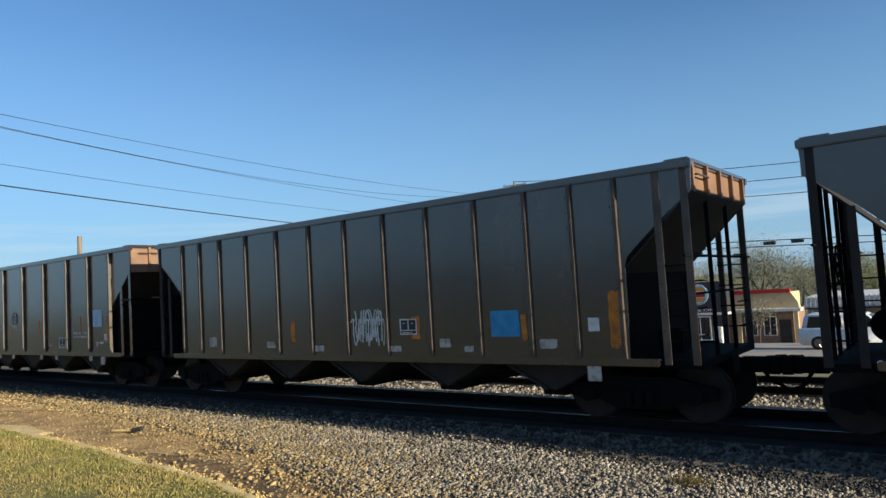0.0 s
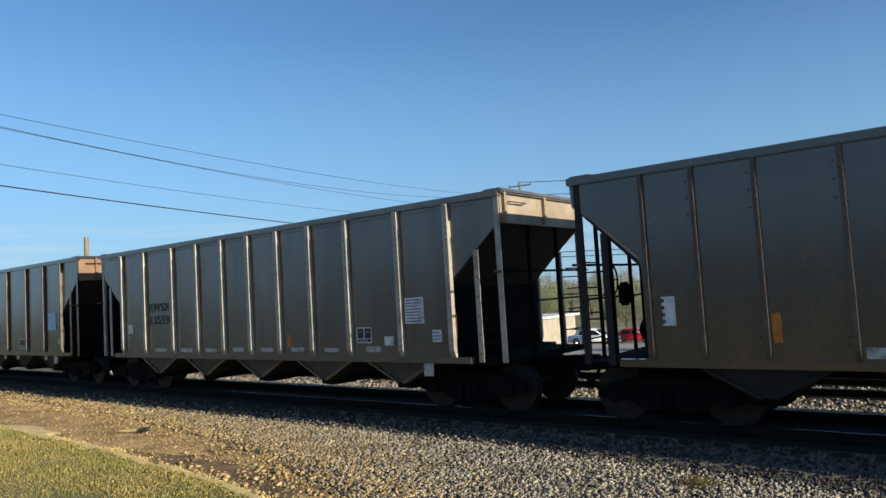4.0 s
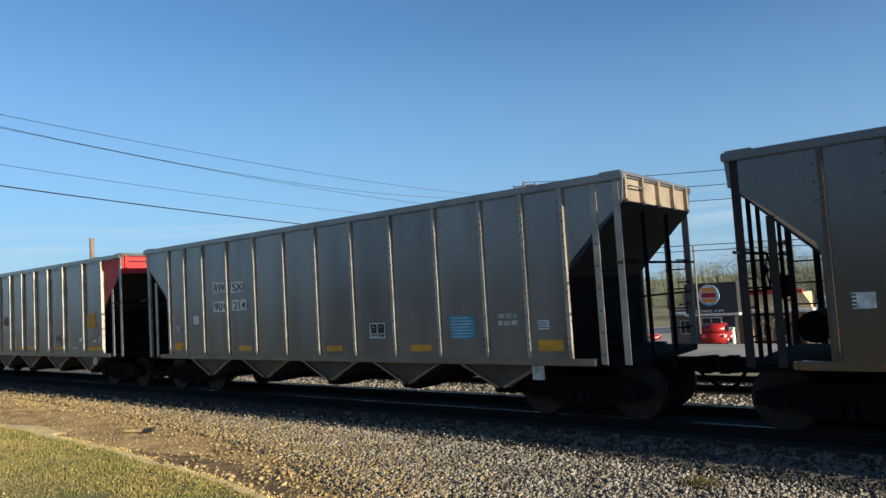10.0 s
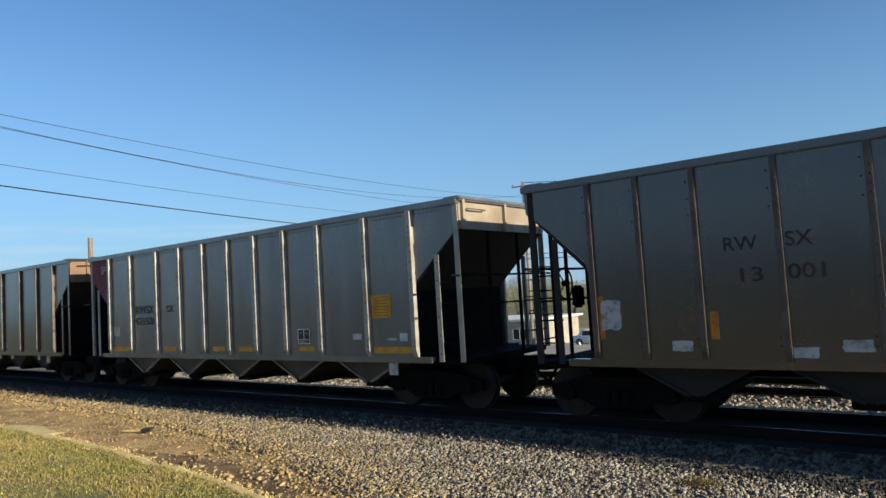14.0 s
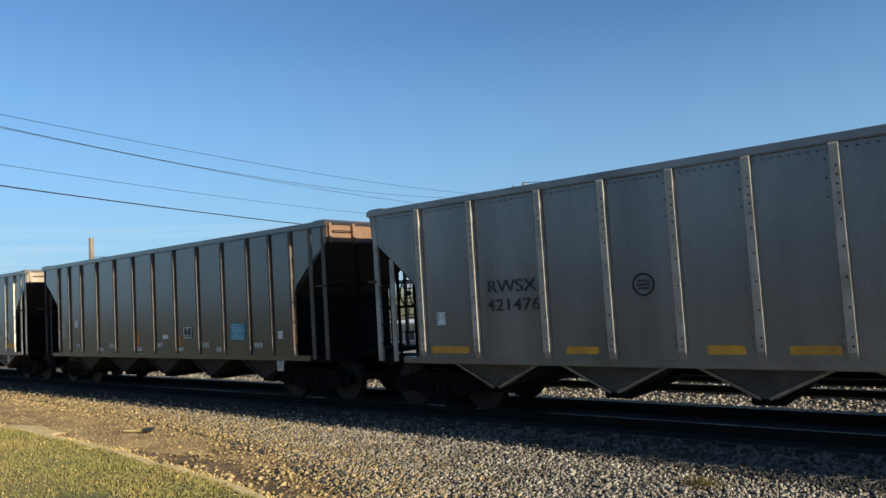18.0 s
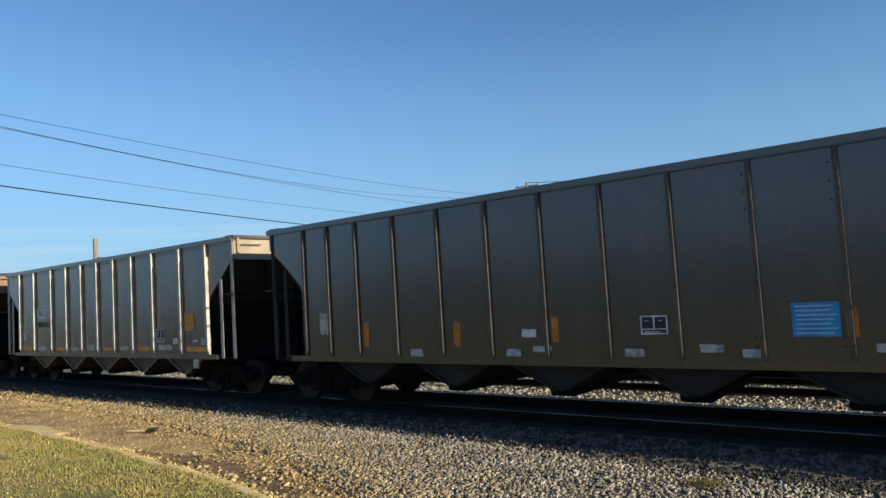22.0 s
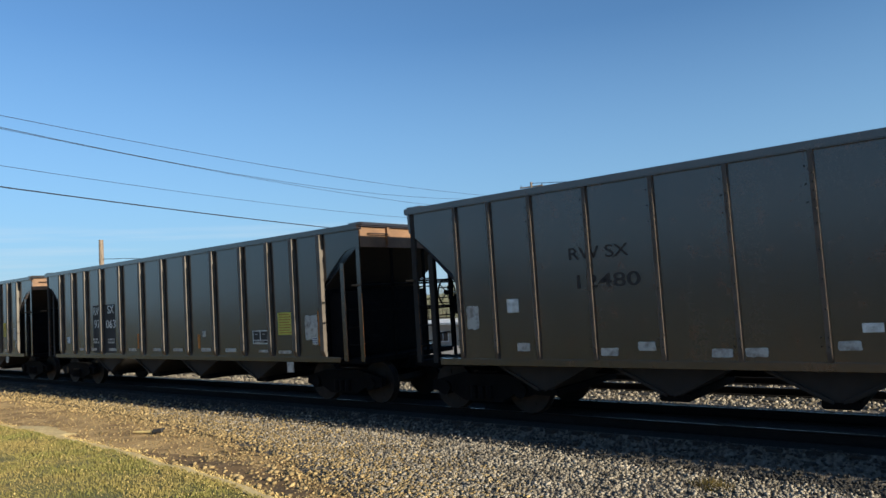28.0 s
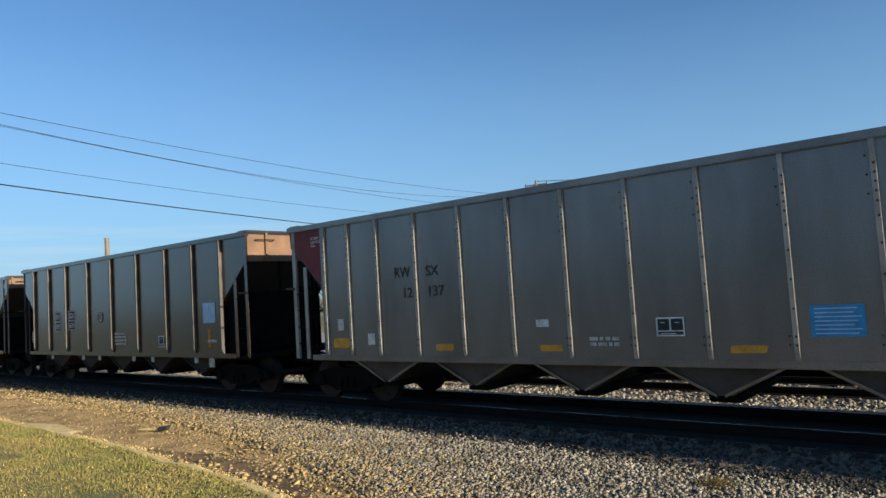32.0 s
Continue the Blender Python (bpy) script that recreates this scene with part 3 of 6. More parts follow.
                part("orange_marking", shared(kind, "orange_marking" if s > 0 else "rear_orange_marking", lambda: soft_box(h - 0.118, h - 0.002, -0.004, 0.004, low, high, 0.002), DULLORANGE), DULLORANGE, corner, "worn orange paint", at=pose(0, -0.004, 0))
            head = top - 0.13 if kind in (RIVETED, SHORT, STRETCHED, ALUMINIUM) and s > 0 else min(cz, mz)
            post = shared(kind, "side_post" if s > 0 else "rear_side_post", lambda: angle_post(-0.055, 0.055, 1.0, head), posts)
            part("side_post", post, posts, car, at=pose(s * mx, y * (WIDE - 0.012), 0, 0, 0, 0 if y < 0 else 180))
            bolts = shared(kind, "side_post_bolts", lambda: post_bolts(min(cz, mz)), RIVET)
            if y * s < 0 and s > 0:
                tagged(part("bolts", bolts, RIVET, car, at=pose(mx, -WIDE + 0.012, 0)), kind="stuff")
            for yy in ((0.42, 0.95) if s < 0 else (0.55,)):
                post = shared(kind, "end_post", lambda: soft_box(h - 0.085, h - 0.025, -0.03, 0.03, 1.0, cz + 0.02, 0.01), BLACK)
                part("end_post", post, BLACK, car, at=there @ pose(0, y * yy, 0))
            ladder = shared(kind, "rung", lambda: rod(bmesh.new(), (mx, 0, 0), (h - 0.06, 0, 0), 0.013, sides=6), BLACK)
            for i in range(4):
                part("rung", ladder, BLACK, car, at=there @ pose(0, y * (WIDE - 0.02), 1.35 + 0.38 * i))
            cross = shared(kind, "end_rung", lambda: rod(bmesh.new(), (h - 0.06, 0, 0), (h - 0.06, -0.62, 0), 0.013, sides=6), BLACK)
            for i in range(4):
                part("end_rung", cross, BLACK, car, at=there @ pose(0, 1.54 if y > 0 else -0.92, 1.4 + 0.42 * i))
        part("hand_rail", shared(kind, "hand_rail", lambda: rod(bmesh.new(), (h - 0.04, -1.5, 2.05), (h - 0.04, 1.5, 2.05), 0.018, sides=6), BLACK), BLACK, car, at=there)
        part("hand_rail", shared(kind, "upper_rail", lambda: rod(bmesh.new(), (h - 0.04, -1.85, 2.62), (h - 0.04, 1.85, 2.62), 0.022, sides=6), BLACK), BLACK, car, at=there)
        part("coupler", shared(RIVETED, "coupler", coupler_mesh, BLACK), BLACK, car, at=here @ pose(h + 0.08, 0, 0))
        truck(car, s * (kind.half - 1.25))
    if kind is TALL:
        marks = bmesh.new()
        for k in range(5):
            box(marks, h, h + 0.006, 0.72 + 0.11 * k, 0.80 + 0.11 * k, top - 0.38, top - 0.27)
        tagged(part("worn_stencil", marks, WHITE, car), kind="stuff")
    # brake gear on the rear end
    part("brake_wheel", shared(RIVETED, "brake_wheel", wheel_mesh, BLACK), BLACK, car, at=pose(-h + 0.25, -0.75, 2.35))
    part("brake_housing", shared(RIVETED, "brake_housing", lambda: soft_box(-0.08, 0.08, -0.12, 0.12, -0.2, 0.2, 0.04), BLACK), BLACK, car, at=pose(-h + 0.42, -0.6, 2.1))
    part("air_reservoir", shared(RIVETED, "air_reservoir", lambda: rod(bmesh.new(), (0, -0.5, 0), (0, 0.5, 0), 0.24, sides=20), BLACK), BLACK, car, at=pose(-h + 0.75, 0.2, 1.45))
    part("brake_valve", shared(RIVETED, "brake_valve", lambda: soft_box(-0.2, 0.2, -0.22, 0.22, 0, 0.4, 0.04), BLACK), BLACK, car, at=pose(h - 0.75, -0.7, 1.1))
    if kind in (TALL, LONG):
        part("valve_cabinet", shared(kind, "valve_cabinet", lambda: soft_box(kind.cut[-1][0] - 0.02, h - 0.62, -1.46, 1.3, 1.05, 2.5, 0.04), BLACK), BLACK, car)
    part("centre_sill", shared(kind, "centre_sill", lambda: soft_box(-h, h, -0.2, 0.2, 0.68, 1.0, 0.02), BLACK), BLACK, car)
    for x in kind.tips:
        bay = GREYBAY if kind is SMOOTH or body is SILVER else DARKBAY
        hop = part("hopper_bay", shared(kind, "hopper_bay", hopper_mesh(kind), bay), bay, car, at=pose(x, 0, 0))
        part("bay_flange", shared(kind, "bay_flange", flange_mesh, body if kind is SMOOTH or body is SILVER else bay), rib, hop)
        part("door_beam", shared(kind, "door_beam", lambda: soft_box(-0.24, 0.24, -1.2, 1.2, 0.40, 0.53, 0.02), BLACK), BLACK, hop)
    part("reflector_plate", shared(RIVETED, "reflector_plate", lambda: soft_box(-0.12, 0.12, -0.012, 0.012, -0.12, 0.12, 0.006), CREAM), CREAM, car, "small pale plate", at=pose(5.55, -WIDE + 0.02, 0.84))
    return car


GREYBAY = mat("grimy_bay_metal", lin(76, 69, 63), lin(54, 49, 45), 0.6, 0.2, 3, 45, 0.1)
# dark bay colour, also painting in shade on slope sheets and rear posts
DARKBAY = mat("dark_bay_shade_paint", lin(40, 34, 31), lin(29, 26, 25), 0.8, 0.1, 3, 45, 0.1)


def on_side(car, x, z, out=0.014):
    """The pose of a flat thing on the side that faces the road; x is from the rear end of the body."""
    return pose(x - car["half"], -WIDE + out, z)


def flat(w, h, proud, rough=0.0, seed=0):
    """A thin plate; rough: how far its outline strays, as brushed paint or a worn patch does."""
    if not rough:
        return box(bmesh.new(), -w / 2, w / 2, -proud, 0.004, -h / 2, h / 2)
    n = 36
    pts = []
    for i in range(n):
        a = 2 * math.pi * i / n
        c, s = math.cos(a), math.sin(a)
        k = min(1 / max(1e-6, abs(c)), 1 / max(1e-6, abs(s)))
        k = min(k, 1.37) * (1 + rough * noise.noise((c * 2.1 + seed * 3.7, s * 2.1, seed * 1.3)))
        pts.append((w / 2 * c * k, h / 2 * s * k))
    return prism(bmesh.new(), pts[::-1], -proud, 0.004)


def notice(car, material, x, z, w, h, lines=False):
    ob = part("notice_panel", flat(w, h, 0.014), material, car, at=on_side(car, x, z))
    if lines:
        ink = DEEPBLUE if material is WHITE else (AMBER if material in (YELLOW, LEMON) else INK)
        if material in (BLUE, TEAL):
            ink = PALEBLUE
        bm = bmesh.new()
        n = max(3, int(h / 0.06))
        for i in range(n):
            c = h / 2 - (i + 0.8) * h / (n + 0.6)
            box(bm, -w * 0.42, w * (0.44 - 0.07 * ((i * 7 + int(x * 10)) % 3)), -0.018, -0.014, c - 0.009, c + 0.009)
        tagged(part("print", bm, ink, ob), kind="stuff")


def plate(car, x, z, w, h):
    ob = part("white_plate", flat(w, h, 0.013), WHITE, car, at=on_side(car, x, z))
    if x < 2.2 and w > 0.18:
        bm = bmesh.new()
        for i in range(4):
            c = h * (0.36 - 0.24 * i)
            box(bm, -w * 0.5, -w * 0.3, -0.017, -0.013, c - h * 0.06, c + h * 0.06)
        tagged(part("code_bars", bm, INK, ob), kind="stuff")


def patch(car, x, z, w, h):
    part("paint_patch", flat(w * 1.05, h * 1.05, 0.008, 0.13, x + z), CREAM, car, at=on_side(car, x, z))


def stripe(car, material, x, z, w, h):
    part("paint_stripe", flat(w, h, 0.005, 0.13 if material is ORANGE else 0.07, x * 1.7), material, car, at=on_side(car, x, z))


def dark_patch(car, x, z, w, h):
    part("paint_patch", flat(w, h, 0.003), DARKPATCH, car, at=on_side(car, x, z))


def data_box(car, x, z, w, h):
    """The framed block of inspection dates: black, with a white frame and rows of marks."""
    ob = part("data_box", flat(w, h, 0.010), INK, car, at=on_side(car, x, z))
    bm = bmesh.new()
    t = 0.024
    for a, b, c, d in ((-w / 2, w / 2, h / 2 - t, h / 2), (-w / 2, w / 2, -h / 2, -h / 2 + t), (-w / 2, -w / 2 + t, -h / 2 + t, h / 2 - t),
                       (w / 2 - t, w / 2, -h / 2 + t, h / 2 - t), (-t / 2, t / 2, -h * 0.2, h / 2 - t), (-w / 2 + t, w / 2 - t, -h * 0.25, -h * 0.25 + t * 0.7)):
        box(bm, a, b, -0.014, -0.010, c, d)
    for a in (-0.34, 0.16):
        box(bm, w * a, w * (a + 0.15), -0.014, -0.010, h * 0.2, h * 0.24)
    box(bm, -w * 0.36, w * 0.2, -0.014, -0.010, -h * 0.38, -h * 0.34)
    part("frame", bm, WHITE, ob)


def bars(car, x, z, w, h):
    """Rows of small stencilling too worn to read."""
    bm = bmesh.new()
    rows = max(1, round(h / 0.12))
    for i in range(rows):
        c = h / 2 - (i + 0.5) * h / rows
        a = -w / 2
        k = 0
        while a < w / 2 - 0.04:
            b = min(w / 2, a + 0.06 + 0.09 * ((k * 5 + i * 3 + int(x * 7)) % 4) / 3)
            box(bm, a, b, -0.006, 0.002, c - h / rows * 0.32, c + h / rows * 0.32)
            a, k = b + 0.035, k + 1
    tagged(part("worn_stencil", bm, CREAM, car, at=on_side(car, x, z)), kind="stuff")


def emblem(car, x, z, w, h, filled):
    r = max(w, h) / 2
    at = on_side(car, x, z)
    bm = bmesh.new()
    for i in range(24):
        a, b = 2 * math.pi * i / 24, 2 * math.pi * (i + 1) / 24
        rod(bm, (r * math.cos(a), -0.01, r * math.sin(a)), (r * math.cos(b), -0.01, r * math.sin(b)), 0.014, sides=4)
    for c in (0.35, 0.0, -0.35):
        k = r * math.sqrt(1 - c * c) * 0.6
        box(bm, -k, k, -0.014, 0.0, r * c - 0.014, r * c + 0.014)
    if filled:
        ob = part("emblem_disc", rod(bmesh.new(), (0, -0.008, 0), (0, 0.004, 0), r * 1.06, sides=28), CREAM, car, at=at)
        part("emblem_ring", bm, FADEINK, ob)
    else:
        part("emblem_ring", bm, INK, car, at=at)


def scribble(car, x, z, w, h):
    """A spray-painted tag: looping pale strokes."""
    bm = bmesh.new()
    for k in range(9):
        last = None
        for i in range(15):
            u = i / 14
            px = -w / 2 + w * (k * 0.095 + 0.24 * u + 0.05 * math.sin(9 * u + k))
            pz = h * (0.32 * math.sin(7.5 * u + 1.3 * k) + 0.14 * math.cos(15 * u + k) + 0.05 * (k % 2))
            p = Vector((px, -0.006, pz))
            if last:
                rod(bm, last, p, 0.018, sides=4)
            last = p
    part("graffiti", bm, WHITE, car, "pale sprayed scrawl", at=on_side(car, x, z))


def number_panel(car, text, x, z, w, h):
    """A brushed white patch with two dark squares, lettered white."""
    ob = part("number_patch", flat(w * 1.06, h * 1.06, 0.004, 0.10, x), CREAM, car, "brushed pale patch", at=on_side(car, x, z))
    for k, word in enumerate(text.split("/")):
        c = (0.25 - 0.5 * k) * h
        part("dark_square", flat(w * 0.82, h * 0.42, 0.008), INK, ob, at=pose(0, 0, c))
        lettering(ob, word, WHITE, -w * 0.35, c - h * 0.13, h * 0.27, width=w * 0.70, out=-0.0115)


def lettering(car, text, material, x, z, height, label="", width=None, out=-0.008):
    """Stencilled letters on the side, x and z of the lower left corner; fitted to a width."""
    cu = bpy.data.curves.new("lettering", "FONT")
    cu.body, cu.size, cu.extrude = text, height * 1.42, 0.002
    cu.offset = height * 0.012
    tmp = bpy.data.objects.new("lettering", cu)
    scene.collection.objects.link(tmp)
    me = bpy.data.meshes.new_from_object(tmp.evaluated_get(bpy.context.evaluated_depsgraph_get()))
    bpy.data.objects.remove(tmp)
    me.materials.clear()
    me.materials.append(material)
    me.name = "lettering"
    if width:
        xs = [v.co.x for v in me.vertices]
        me.transform(Matrix.Diagonal((width / (max(xs) - min(xs)), 1, 1, 1)))
    if "half" in car:
        at = on_side(car, x, z, out + 0.016) @ pose(0, 0, 0, 90, 0, 0)
    else:
        at = pose(x, out, z, 90, 0, 0)
    return part("lettering", me, material, car, label, at=at)


def red_corner(car, kind, s, material):
    """Red paint on the upper corner of the side, from the last rib to the end."""
    top = kind.top - 0.15
    inner = max(x for x in kind.ribs) + kind.rib_width / 2
    rows = [(inner, kind.half - 0.02, top)] + [(inner, max(inner + 0.005, x - 0.005), z + 0.012) for x, z in kind.cut[:-1]]
    rows = [(min(s * p, s * q), max(s * p, s * q), z) for p, q, z in rows]
    part("painted_corner", bands(rows, -0.005, 0.003), material, car, "bright red corner" if s > 0 else "dull red corner", at=pose(0, -WIDE + 0.014, 0))


DEEPBLUE = mat("blue_print", lin(40, 60, 120), None, 0.7, 0, 10, 60, 0)
AMBER = mat("amber_print", lin(176, 116, 20), None, 0.7, 0, 10, 60, 0)


# rear end of each car's body at the start, from the first to the last
REARS = (-1.69, -17.79, -33.88, -50.08, -66.25, -82.43, -98.69, -114.89, -131.10, -147.33, -163.03, -179.25, -195.34,
         -211.64, -227.64, -243.78, -260.21, -276.46, -292.46, -308.64, -324.63, -342.13, -359.58, -375.66, -392.00, -408.17)
DEG_PER_SECOND = 11.25 / 0.457 * 57.2958


def run(t):
    """How far the train has run by t seconds."""
    u = t / 32
    return 358.576 * u + 3.2525 * u ** 2 - 14.445 * u ** 3 + 15.245 * u ** 4


def make(kind, body, rib, label, **more):
    car = hopper_car(kind, body, rib, label, **more)
    car["half"] = kind.half
    return car


R_LABEL = "rusty brown riveted steel coal hopper with grimy white patches"
A_LABEL = "dusty bare aluminium coal hopper with riveted upright ribs"
S_LABEL = "dusty silver coal hopper with wide pale ribs"
T_LABEL = "dark brown tall coal hopper with patched white number panels"
L_LABEL = "maroon brown long coal hopper with a yellow notice panel"
KINDS = "R R T R S T T R A S R S T S R A R S T S R L L A T R"


def train():
    for k in KINDS.split():
        if k == "R":
            make({10: SHORT, 16: STRETCHED}.get(len(CARS), RIVETED), BROWN, BROWNRIB, R_LABEL)
        elif k == "A":
            make(ALUMINIUM, SILVER, LIGHTRIB, A_LABEL)
        elif k == "S":
            red = len(CARS) in (9, 13)
            make(SMOOTH, SILVER if len(CARS) in (9, 11, 13) else DUST, LIGHTRIB, S_LABEL + (" and a red end" if red else ""), plate=RED if red else None, rear_plate=SILVER if red else None)
        elif k == "T":
            make(TALL, DARKBROWN, DARKRIB, T_LABEL)
        elif k == "L":
            make(LONG, MAROON, DARKRIB, L_LABEL)
    for i, s in ((9, 1), (13, 1), (11, -1), (15, -1), (23, -1)):
        red_corner(CARS[i], ALUMINIUM if i in (15, 23) else SMOOTH, s, RED if s > 0 else DULLRED)


DULLRED = mat("dull_red_paint", lin(124, 40, 44), lin(96, 38, 42), 0.65, 0, 2, 50, 0.05)


def side_plates(car, places):
    """Pale square plates on the hopper bays of the tall cars."""
    for x in places:
        part("bay_plate", shared(TALL, "bay_plate", lambda: soft_box(-0.09, 0.09, -0.012, 0.012, -0.075, 0.075, 0.006), CREAM), CREAM, car, "pale plate", at=on_side(car, x, 0.90))


def markings():
    c = CARS[1]
    scribble(c, 7.90, 1.66, 0.96, 0.81)
    data_box(c, 9.00, 1.66, 0.43, 0.31)
    notice(c, BLUE, 11.24, 1.68, 0.59, 0.46)
    plate(c, 12.93, 1.63, 0.19, 0.22)
    patch(c, 9.88, 1.34, 0.24, 0.15)
    patch(c, 12.08, 1.32, 0.31, 0.15)
    patch(c, 4.77, 1.31, 0.29, 0.13)
    patch(c, 2.49, 1.38, 0.29, 0.23)
    stripe(c, ORANGE, 9.18, 1.64, 0.20, 0.43)
    stripe(c, ORANGE, 11.62, 1.60, 0.11, 0.43)
    stripe(c, ORANGE, 13.32, 1.71, 0.24, 0.89)
    stripe(c, ORANGE, 5.57, 1.60, 0.15, 0.46)
    patch(c, 6.42, 1.23, 0.26, 0.12)
    patch(c, 8.64, 1.23, 0.27, 0.11)
    patch(c, 10.43, 1.23, 0.20, 0.10)
    c = CARS[2]
    number_panel(c, "RW/99", 3.43, 2.11, 0.73, 0.92)
    number_panel(c, "SX/323", 4.51, 2.12, 0.84, 0.86)
    emblem(c, 6.48, 2.26, 0.41, 0.28, True)
    patch(c, 6.46, 1.97, 0.40, 0.12)
    notice(c, PALEBLUE, 12.58, 2.13, 0.55, 0.52)
    data_box(c, 10.21, 1.39, 0.46, 0.32)
    bars(c, 11.43, 1.63, 0.90, 0.23)
    stripe(c, ORANGE, 8.45, 1.92, 0.11, 0.44)
    stripe(c, ORANGE, 11.46, 1.98, 0.09, 0.44)
    stripe(c, ORANGE, 13.22, 1.79, 0.23, 0.78)
    plate(c, 13.07, 1.55, 0.15, 0.19)
    plate(c, 12.54, 1.34, 0.07, 0.13)
    plate(c, 12.81, 1.38, 0.22, 0.06)
    bars(c, 9.34, 1.31, 0.27, 0.13)
    plate(c, 1.56, 1.79, 0.20, 0.26)
    bars(c, 3.16, 1.36, 1.05, 0.19)
    stripe(c, ORANGE, 1.36, 1.80, 0.18, 0.72)
    stripe(c, ORANGE, 6.21, 1.83, 0.10, 0.37)
    c = CARS[3]
    plate(c, 1.52, 1.82, 0.20, 0.44)
    data_box(c, 9.05, 1.64, 0.40, 0.28)
    plate(c, 6.81, 1.55, 0.24, 0.12)
    notice(c, BLUE, 11.31, 1.66, 0.62, 0.45, True)
    stripe(c, ORANGE, 11.70, 1.58, 0.10, 0.42)
    stripe(c, ORANGE, 8.68, 1.55, 0.09, 0.44)
    stripe(c, ORANGE, 13.36, 1.76, 0.11, 0.87)
    notice(c, WHITE, 13.04, 1.59, 0.19, 0.20, True)
    patch(c, 4.21, 1.20, 0.33, 0.14)
    patch(c, 6.49, 1.21, 0.29, 0.14)
    patch(c, 8.73, 1.22, 0.29, 0.13)
    patch(c, 10.47, 1.20, 0.30, 0.12)
    patch(c, 9.85, 1.33, 0.21, 0.11)
    patch(c, 12.10, 1.29, 0.27, 0.09)
    patch(c, 7.05, 1.33, 0.33, 0.10)
    stripe(c, ORANGE, 6.06, 1.58, 0.11, 0.50)
    stripe(c, ORANGE, 3.01, 1.54, 0.12, 0.41)
    c = CARS[4]
    lettering(c, "RWSX", FADEINK, 2.76, 2.27, 0.23, width=1.05)
    lettering(c, "23559", FADEINK, 2.73, 1.91, 0.23, width=1.06)
    plate(c, 1.69, 1.79, 0.31, 0.27)
    patch(c, 3.33, 1.19, 0.56, 0.09)
    patch(c, 4.60, 1.19, 0.51, 0.10)
    patch(c, 5.73, 1.19, 0.47, 0.09)
    patch(c, 6.90, 1.21, 0.42, 0.10)
    patch(c, 8.01, 1.21, 0.42, 0.09)
    patch(c, 9.12, 1.22, 0.41, 0.09)
    patch(c, 10.24, 1.21, 0.42, 0.08)
    patch(c, 11.51, 1.23, 0.40, 0.11)
    stripe(c, ORANGE, 8.85, 1.41, 0.12, 0.28)
    plate(c, 11.94, 1.40, 0.24, 0.18)
    data_box(c, 11.25, 1.52, 0.44, 0.33)
    notice(c, WHITE, 12.65, 1.99, 0.48, 0.51, True)
    notice(c, WHITE, 13.19, 1.49, 0.22, 0.23, True)
    stripe(c, ORANGE, 13.58, 1.67, 0.19, 0.53)
    c = CARS[5]
    number_panel(c, "RW/99", 3.53, 2.12, 0.51, 0.83)
    number_panel(c, "SX/561", 4.41, 2.09, 0.63, 0.85)
    plate(c, 1.63, 1.78, 0.21, 0.26)
    stripe(c, ORANGE, 1.36, 1.81, 0.11, 0.76)
    stripe(c, ORANGE, 3.19, 1.66, 0.09, 0.45)
    stripe(c, ORANGE, 6.20, 1.73, 0.11, 0.50)
    lettering(c, "WYO", CREAM, 7.59, 1.90, 0.23, width=0.93)
    lettering(c, "HAPPY", CREAM, 7.56, 1.60, 0.21, width=0.93)
    lettering(c, "HIPP", CREAM, 7.87, 1.34, 0.21, width=0.71)
    notice(c, PALEBLUE, 12.64, 2.13, 0.60, 0.59)
    data_box(c, 10.16, 1.39, 0.48, 0.35)
    stripe(c, ORANGE, 13.48, 1.66, 0.15, 0.63)
    plate(c, 13.23, 1.46, 0.19, 0.16)
    c = CARS[6]
    for px, pz, pw in ((3.57, 2.365, 0.64), (3.58, 1.915, 0.60), (4.545, 2.38, 0.70), (4.535, 1.935, 0.72)):
        dark_patch(c, px, pz, pw, 0.38)
    lettering(c, "RW", WHITE, 3.31, 2.24, 0.25, width=0.52)
    lettering(c, "99", WHITE, 3.35, 1.79, 0.25, width=0.47)
    lettering(c, "SX", WHITE, 4.30, 2.26, 0.24, width=0.49)
    lettering(c, "261", WHITE, 4.27, 1.81, 0.25, width=0.53)
    emblem(c, 6.60, 2.24, 0.32, 0.25, True)
    patch(c, 6.58, 2.01, 0.33, 0.15)
    plate(c, 2.08, 1.89, 0.26, 0.23)
    stripe(c, ORANGE, 5.94, 1.69, 0.13, 0.44)
    stripe(c, ORANGE, 8.89, 1.70, 0.12, 0.45)
    stripe(c, ORANGE, 12.00, 1.70, 0.09, 0.48)
    stripe(c, ORANGE, 13.36, 1.67, 0.15, 0.81)
    notice(c, PALEBLUE, 12.67, 2.15, 0.56, 0.52)
    data_box(c, 10.37, 1.41, 0.47, 0.33)
    bars(c, 11.51, 1.61, 0.76, 0.28)
    bars(c, 9.50, 1.32, 0.26, 0.13)
    plate(c, 12.72, 1.39, 0.08, 0.11)
    plate(c, 12.93, 1.39, 0.24, 0.06)
    patch(c, 13.23, 1.51, 0.10, 0.23)
    patch(c, 8.26, 1.28, 0.79, 0.07)
    bars(c, 3.27, 1.34, 1.08, 0.20)
    stripe(c, ORANGE, 1.51, 1.87, 0.16, 0.74)
    c = CARS[7]
    plate(c, 1.58, 1.88, 0.27, 0.21)
    plate(c, 6.87, 1.52, 0.26, 0.12)
    data_box(c, 9.09, 1.61, 0.40, 0.30)
    notice(c, TEAL, 11.32, 1.64, 0.60, 0.43, True)
    stripe(c, ORANGE, 11.72, 1.44, 0.14, 0.50)
    stripe(c, ORANGE, 8.70, 1.56, 0.19, 0.40)
